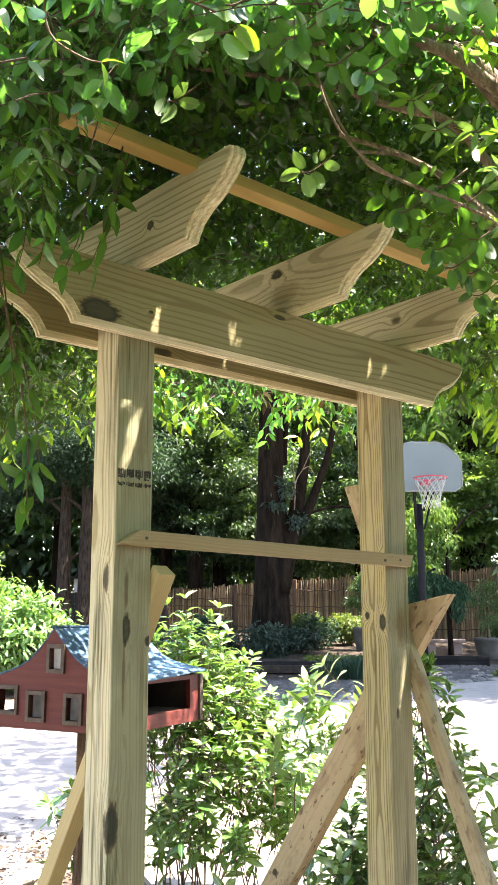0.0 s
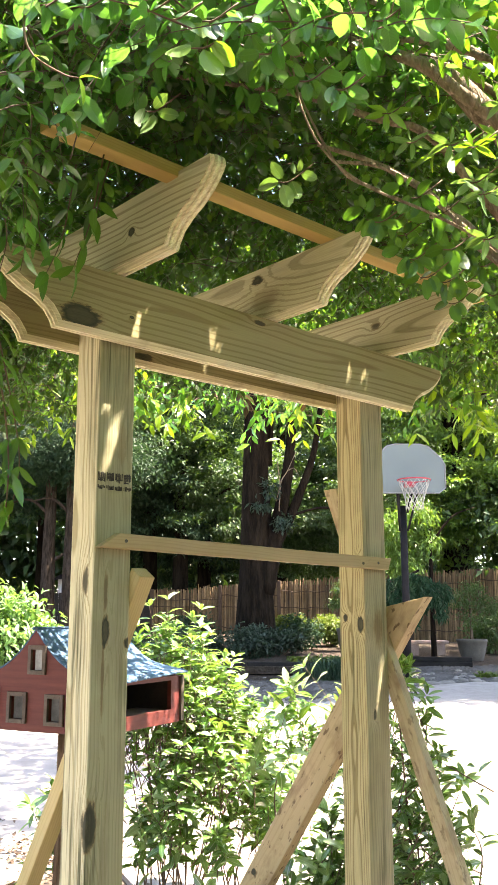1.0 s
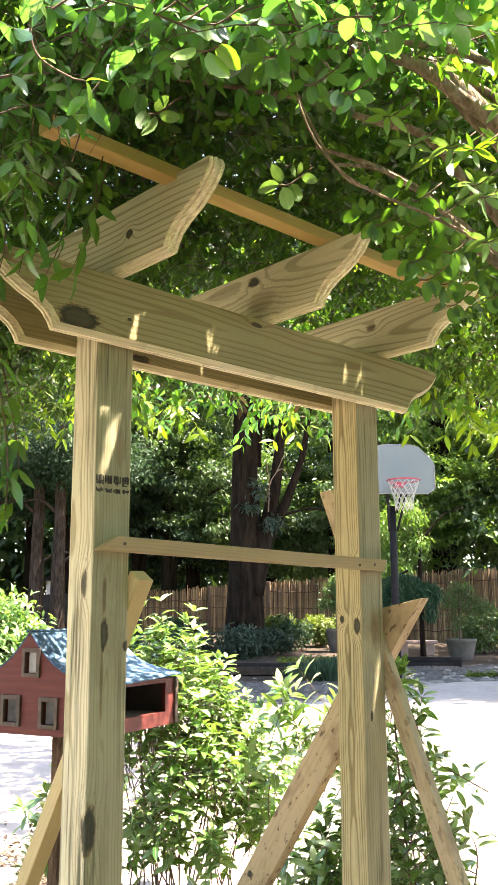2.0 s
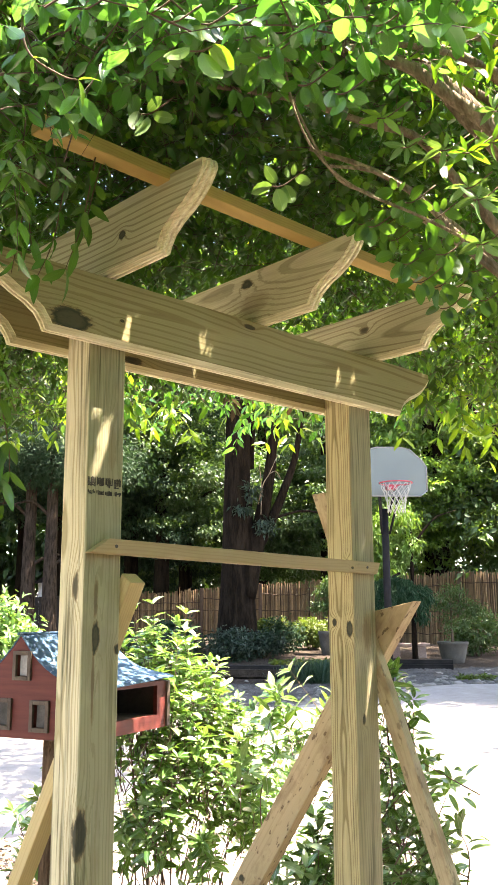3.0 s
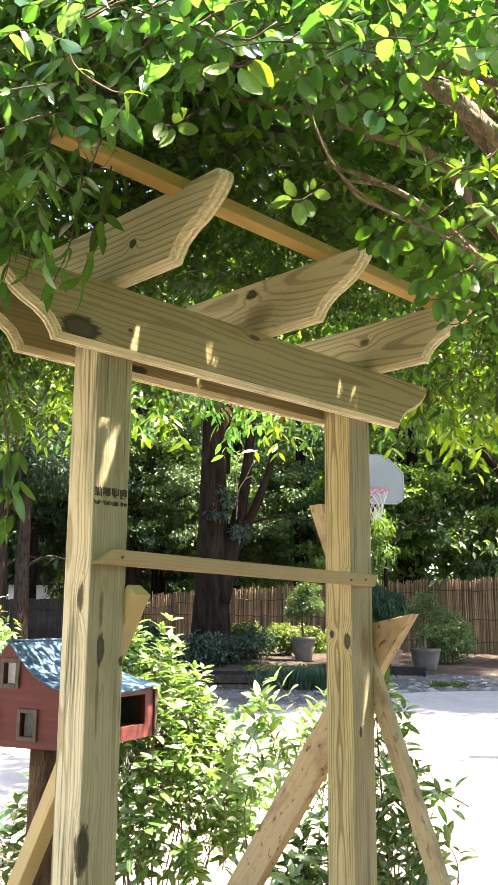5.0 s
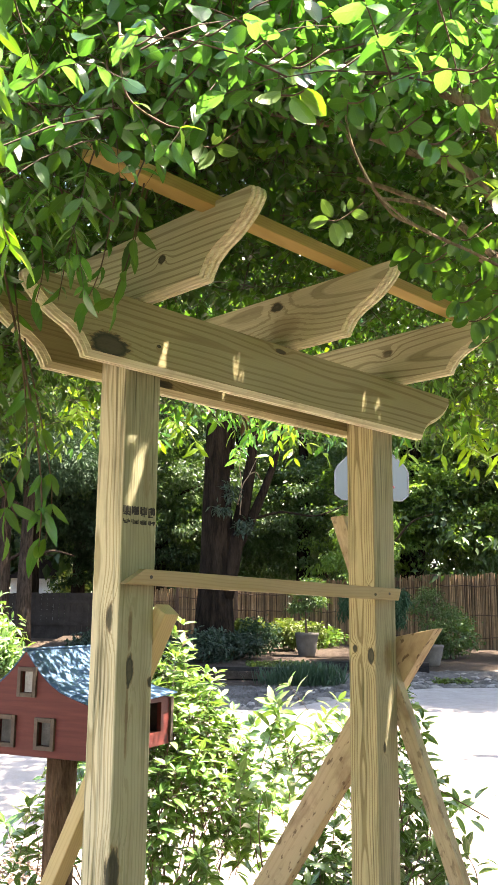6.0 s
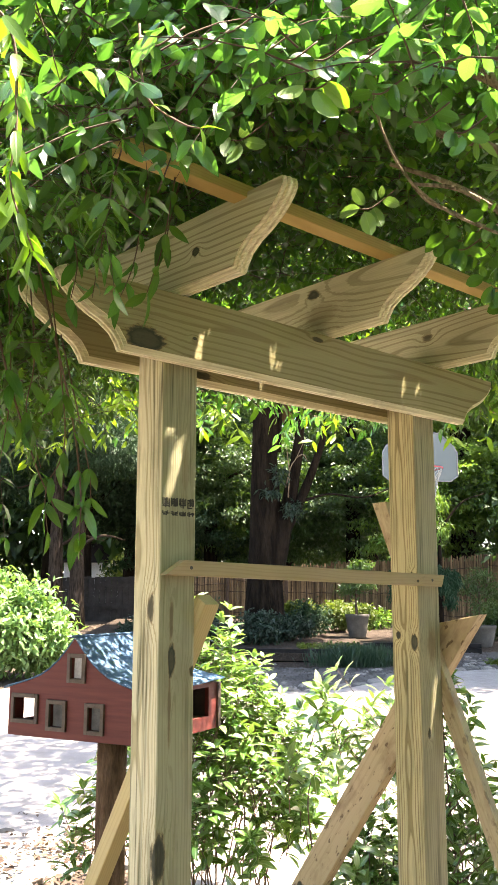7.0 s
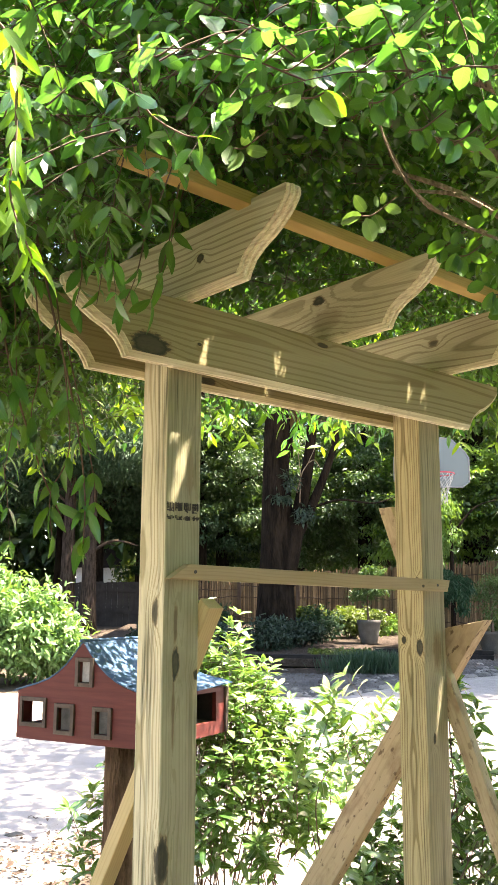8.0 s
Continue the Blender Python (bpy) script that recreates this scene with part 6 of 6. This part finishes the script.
def hanging_strand(points, every, ll, lw, mat, seed, r=0.0022):
    """A trailing stem with long leaves in twos along it."""
    pr = np.random.default_rng(seed)
    g = glide(points, 10)
    ob = part("trailing_stem", tube(g, [r * (1.25 - 0.7 * i / len(g)) for i in range(len(g))], 5), M_TWIG, canopy)
    ob.matrix_local = inv
    P, A, N = [], [], []
    for i in range(2, len(g), every):
        d = np.array((g[min(i + 1, len(g) - 1)] - g[i - 1]).normalized())
        s = unit(np.cross(d, pr.normal(0, 1, 3)))
        for q in (-1, 1):
            P.append(np.array(g[i])), A.append(d * 0.5 + s * q * 0.8 + np.array([0, 0, -0.45]) + pr.normal(0, 0.2, 3)), N.append(np.array([0, 0, 0.7]) + pr.normal(0, 0.5, 3))
    P, A, N = np.array(P), np.array(A), np.array(N)
    L = ll * pr.uniform(0.7, 1.2, len(P))
    in_canopy("trailing_leaves", leaf_mesh("trailing_leaves", P, A, N, L, L * lw / ll, 2, 0.35, 0.2 if lw < 0.4 * ll else 0.9), mat)


hanging_strand([(-0.56, -0.70, 2.20), (-0.579, -0.734, 2.117), (-0.571, -0.741, 2.084), (-0.546, -0.763, 2.061), (-0.533, -0.775, 2.056)], 19, 0.026, 0.009, M_BACKLIT, 1, 0.0014)
hanging_strand([(-0.80, -0.62, 2.22), (-0.715, -0.69, 2.143), (-0.70, -0.70, 2.04), (-0.702, -0.70, 1.965), (-0.684, -0.716, 1.90)], 2, 0.042, 0.011, M_BACKLIT, 2, 0.0016)
hanging_strand([(-0.84, -0.66, 2.2), (-0.77, -0.70, 2.1), (-0.745, -0.71, 2.0), (-0.73, -0.70, 1.92)], 2, 0.040, 0.011, M_BACKLIT, 3, 0.0016)
hanging_strand([(-0.34, -0.02, 2.30), (-0.30, -0.05, 2.1), (-0.26, -0.08, 1.90), (-0.245, -0.095, 1.76), (-0.245, -0.094, 1.66)], 5, 0.062, 0.019, M_VINE, 4)
hanging_strand([(-0.40, 0.0, 2.25), (-0.36, 0.0, 2.02), (-0.31, -0.04, 1.82), (-0.275, -0.07, 1.72)], 5, 0.062, 0.019, M_VINE, 5)
hanging_strand([(-0.45, -0.02, 2.3), (-0.42, -0.02, 2.1), (-0.40, -0.02, 1.9)], 4, 0.07, 0.02, M_VINE, 6)
hanging_strand([(-0.27, -0.12, 2.34), (-0.25, -0.155, 2.24), (-0.24, -0.165, 2.15)], 4, 0.055, 0.014, M_VINE, 7, 0.0016)
hanging_strand([(0.40, -0.74, 2.42), (0.34, -0.69, 2.34), (0.28, -0.64, 2.32)], 4, 0.055, 0.014, M_BACKLIT, 11, 0.0016)



def oval_cluster(centre, unit_size, leaves, mat, towards=Vector((-0.55, -0.62, -0.55)), slim=0.60):
    """A few round leaves on one short stalk: right and up of the centre, lean, length."""
    c = Vector(centre)
    P, A, L = [], [], []
    for r, u, ar, au, ln in leaves:
        P.append(c + SIDE * (r * unit_size) + Vector((0, 0, u * unit_size)) + FORE * (0.2 * r * unit_size))
        A.append(SIDE * ar + Vector((0, 0, au)) + FORE * 0.1)
        L.append(ln * unit_size * (0.85 + 0.3 * abs(math.sin(2.9 * len(L) + 60 * c.x))))
    P, A, L = np.array(P), np.array(A), np.array(L)
    N = np.array([tuple(towards + Vector((0.6 * math.sin(3.1 * k + 40 * c.x), 0.6 * math.cos(2.3 * k + 31 * c.y), 0.5 * math.sin(1.7 * k + 53 * c.z)))) for k in range(len(P))]) * -1.0
    in_canopy("cluster_leaves", leaf_mesh("cluster_leaves", P, A, N, L, L * slim, 2, 0.28, 0.7 if slim > 0.4 else 0.1, 0.16), mat)
    g = glide([c + SIDE * (1.4 * unit_size) + Vector((0, 0, 0.9 * unit_size)), c + SIDE * (0.3 * unit_size), c - SIDE * (0.3 * unit_size) - Vector((0, 0, 0.1 * unit_size))], 4)
    ob = part("stalk", tube(g, [0.0012] * len(g), 5), M_TWIG, canopy)
    ob.matrix_local = inv


FIVE = [(-0.3, -0.05, -1.0, -0.25, 0.95), (-0.1, -0.2, 0.35, -1.0, 1.15), (-0.1, 0.1, -0.65, 1.0, 0.9), (0.35, 0.05, 0.35, -1.0, 1.1), (0.2, -0.1, 0.25, -0.9, 0.85), (0.8, 0.5, 1.0, -0.35, 1.0), (0.5, 0.4, -0.3, 1.0, 0.6), (0.7, 0.55, 0.3, 1.0, 0.6)]
STAR_OF_LEAVES = [(0.0, 0.0, -1.0, 0.15, 1.2), (0.0, 0.0, -0.75, -0.55, 1.3), (0.05, 0.0, 0.1, -1.0, 1.25), (0.05, 0.05, 0.9, -0.35, 1.35), (0.05, 0.05, 0.85, 0.4, 1.1), (0.0, 0.05, -0.3, 0.9, 0.8)]
oval_cluster((0.02, -0.53, 2.22), 0.036, FIVE, M_PALE)
oval_cluster((-0.241, -0.501, 2.26), 0.032, [(-r, u, -ar, au, l) for r, u, ar, au, l in FIVE[:6]], M_PALE)
oval_cluster((-0.373, -0.783, 2.165), 0.036, [(-0.3, 0.0, -0.9, -0.6, 1.0), (0.1, -0.1, 0.5, -1.0, 1.25), (0.3, 0.1, 1.0, -0.6, 1.1), (0.1, 0.3, -0.2, 1.0, 0.9)], M_BACKLIT)
for p, k in (((0.20, -0.67, 2.20), 0.034), ((0.16, -0.62, 2.16), 0.036), ((0.23, -0.69, 2.17), 0.036), ((0.25, -0.70, 2.11), 0.036), ((0.22, -0.67, 2.06), 0.034), ((0.20, -0.66, 2.09), 0.03)):
    oval_cluster(p, k, FIVE if p[0] > 0.2 else [(-r, u, -ar, au, l) for r, u, ar, au, l in FIVE], M_VINE_DARK)

# hedge behind the viewpoint, added to keep light off the arbor's front
hb = thing("light_blocking_hedge", Matrix.Translation((1.6, -3.0, ground_z(1.6, -3.0))), "unseen tall green hedge added to block light from behind", "hedge")
hrng, hpr = np.random.default_rng(88), random.Random(88)
for k in range(9):
    x = -2.6 + 0.65 * k
    part("stem", tube([(x, 0, -0.05), (x + 0.1, 0.05, 1.0), (x, 0, 1.9)], [0.03, 0.025, 0.01], 6), M_TWIG_DARK, hb)
hp = np.column_stack([hrng.uniform(-2.8, 3.4, 26000), hrng.normal(0, 0.22, 26000), hrng.uniform(0.02, 2.3, 26000)])
hl = hrng.uniform(0.06, 0.11, 26000)
tagged(link("foliage", leaf_mesh("foliage", hp, hrng.normal(0, 1, hp.shape), hrng.normal(0, 1, hp.shape), hl, hl * 0.6, False), M_WOODS, hb), kind="stuff")

for pts in ([(0.20, 1.22, 2.30), (0.13, 1.13, 2.16), (0.11, 1.10, 2.10), (0.05, 1.12, 2.06)], [(0.13, 1.13, 2.16), (0.17, 1.06, 2.11), (0.20, 1.04, 2.03)], [(0.11, 1.10, 2.10), (0.12, 1.05, 2.02)]):
    g = glide(pts, 5)
    ob = part("bare_twig", tube(g, [0.004 * (1 - 0.05 * i) for i in range(len(g))], 5), M_BARK_TAN, canopy, "pale bare twig")
    ob.matrix_local = inv


def hanging_mass(n, seed):
    """Leafy sprays of many lengths that hang past the beam's end: thick above, ragged and thin below."""
    rg = np.random.default_rng(seed)
    right, ahead = rg.uniform(-1.05, -0.43, n), rg.uniform(1.5, 2.4, n)
    low = 1.75 + 0.09 * np.sin(9.0 * right + 2.0) + 0.07 * np.sin(23.0 * right + 7.0 * ahead) + 0.25 * np.clip(right + 0.62, 0.0, 0.3)
    z = low + (2.50 - low) * rg.random(n) ** 0.75
    base = rdz(right, ahead, z)
    out = rg.normal(0, 1, (n, 3)) * np.array([1, 1, 0.5]) + np.array([0, 0, -0.25])
    size = rg.uniform(0.06, 0.17, n)
    tip = base + unit(out) * size[:, None]
    ok = ~((tip[:, 0] > -0.31) & (tip[:, 1] > -0.42)) & ~((base[:, 0] > -0.31) & (base[:, 1] > -0.42))
    base, out, size = base[ok], out[ok], size[ok]
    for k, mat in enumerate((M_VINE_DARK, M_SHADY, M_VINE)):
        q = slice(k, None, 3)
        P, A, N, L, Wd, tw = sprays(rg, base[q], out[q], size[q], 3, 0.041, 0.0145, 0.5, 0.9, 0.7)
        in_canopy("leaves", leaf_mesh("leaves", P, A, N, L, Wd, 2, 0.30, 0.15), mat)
        bs, am, ln, sg = tw
        in_canopy("twig", twig_mesh("twig", bs, am, ln, sg, 0.0012), M_TWIG_DARK)


hanging_mass(1150, 41)
# single trails past the beam's end and over its corner
TRAILS = (((-0.28, 1.50, 2.30), (-0.30, 1.50, 2.16), (-0.33, 1.49, 2.07)), ((-0.35, 1.50, 2.26), (-0.36, 1.50, 2.18), (-0.37, 1.49, 2.09)), ((-0.23, 1.50, 2.32), (-0.25, 1.50, 2.19), (-0.275, 1.49, 2.10)),
          ((-0.42, 1.50, 2.24), (-0.40, 1.50, 2.16), (-0.41, 1.49, 2.07)), ((-0.22, 1.55, 2.36), (-0.24, 1.54, 2.26), (-0.25, 1.53, 2.19)), ((-0.50, 1.55, 2.2), (-0.48, 1.55, 2.0), (-0.49, 1.55, 1.9), (-0.46, 1.55, 1.80)),
          ((-0.54, 1.56, 2.2), (-0.52, 1.55, 1.95), (-0.53, 1.54, 1.80)), ((-0.46, 1.56, 2.15), (-0.42, 1.55, 1.86), (-0.45, 1.55, 1.76), (-0.44, 1.55, 1.66)), ((-0.44, 1.58, 2.05), (-0.39, 1.57, 1.85), (-0.375, 1.57, 1.75), (-0.39, 1.57, 1.65)),
          ((-0.62, 1.6, 2.2), (-0.60, 1.62, 1.95), (-0.63, 1.6, 1.74)), ((-0.70, 1.7, 2.2), (-0.68, 1.72, 1.9), (-0.71, 1.72, 1.70)))
for k, trail in enumerate(TRAILS):
    hanging_strand(over(*trail), (4, 5, 6)[k % 3], 0.050 + 0.006 * (k % 3), 0.018, M_VINE_DARK if k % 3 else M_VINE, 200 + k, 0.0013)
for k, p in enumerate(GLOSSY):
    oval_cluster(p, 0.024, STAR_OF_LEAVES, M_VINE, Vector((0.32, 0.88, -0.37)), 0.42)

# shaded round leaves before the rafters' tips, and long sunlit ones along the limbs
for k, (r, a, z) in enumerate(((0.29, 1.70, 2.29), (0.33, 1.68, 2.28), (0.36, 1.72, 2.265), (0.41, 1.70, 2.22), (0.43, 1.66, 2.14), (0.455, 1.70, 2.11), (0.48, 1.72, 2.16), (0.48, 1.70, 2.22), (0.41, 1.68, 2.22), (0.34, 1.72, 2.27), (0.52, 1.70, 2.19), (0.53, 1.68, 2.12))):
    oval_cluster(rdz(np.array([r]), np.array([a]), np.array([z]))[0], 0.033, FIVE if k % 2 else [(-x, u, -ar, au, l) for x, u, ar, au, l in FIVE], M_VINE_DARK)
for k, (r, a, z) in enumerate(((0.26, 1.30, 2.29), (0.30, 1.32, 2.25), (0.36, 1.30, 2.235), (0.39, 1.28, 2.22), (0.41, 1.30, 2.15), (0.40, 1.32, 2.18), (0.44, 1.30, 2.25), (0.46, 1.34, 2.33), (0.43, 1.36, 2.10))):
    oval_cluster(rdz(np.array([r]), np.array([a]), np.array([z]))[0], 0.030, STAR_OF_LEAVES if k % 2 else [(-x, u, -ar, au, l) for x, u, ar, au, l in STAR_OF_LEAVES], M_PALE if k % 3 else M_BACKLIT, slim=0.3)
# broad leaves low over the walk, some shone through, some glossy
for k, (r, a, z) in enumerate(((0.13, 0.95, 2.20), (0.05, 0.97, 2.17), (0.14, 0.95, 2.11), (-0.02, 0.95, 2.20), (-0.11, 0.96, 2.23), (-0.18, 0.94, 2.21), (0.19, 0.96, 2.21), (0.10, 0.98, 2.14))):
    oval_cluster(rdz(np.array([r]), np.array([a]), np.array([z]))[0], 0.026, FIVE[:6] if k % 2 else [(-x, u, -ar, au, l) for x, u, ar, au, l in FIVE[:5]], (M_VINE, M_VINE_DARK, M_VINE)[k % 3])

# unseen trees behind the start of the walk, added like the hedge to block light
for r, a, s in ((4.4, -0.6, 121), (3.0, -3.6, 122), (6.0, 3.4, 123), (0.6, -6.5, 124), (-1.4, -4.6, 125), (-3.2, -3.4, 126)):
    tree("light_blocking_tree", plan(r, a), 7.0, 0.16, [([(0, 0, 2.2), (0.6, -0.4, 3.0), (1.2, -0.8, 3.4)], 0.06)], [(0, 0, 4.6, 2.0, 2.0, 1.6), (0.3, 0.3, 2.2, 1.5, 1.5, 1.2)], 160, 22, 0.24, 0.15, M_WOODS, "unseen leafy tree added to block light from behind", M_BARK_GREY, s)
# trees far out of view on the left, added to cut bright sky
for r, a, n in ((-13.5, -3.0, 131), (-14.0, 2.5, 132), (-14.5, 8.0, 133), (-14.0, 13.5, 134), (-13.0, 19.0, 135)):
    tree("sky_blocking_tree", plan(r, a), 8.0, 0.20, [([(0, 0, 2.6), (0.7, -0.5, 3.6), (1.4, -1.0, 4.2)], 0.07)], [(0, 0, 5.0, 2.8, 2.8, 2.4), (0.2, 0.2, 2.0, 2.6, 2.6, 1.8)], 300, 16, 0.32, 0.24, M_WOODS, "unseen leafy tree added to block the open sky beyond the driveway", M_BARK_GREY, n)
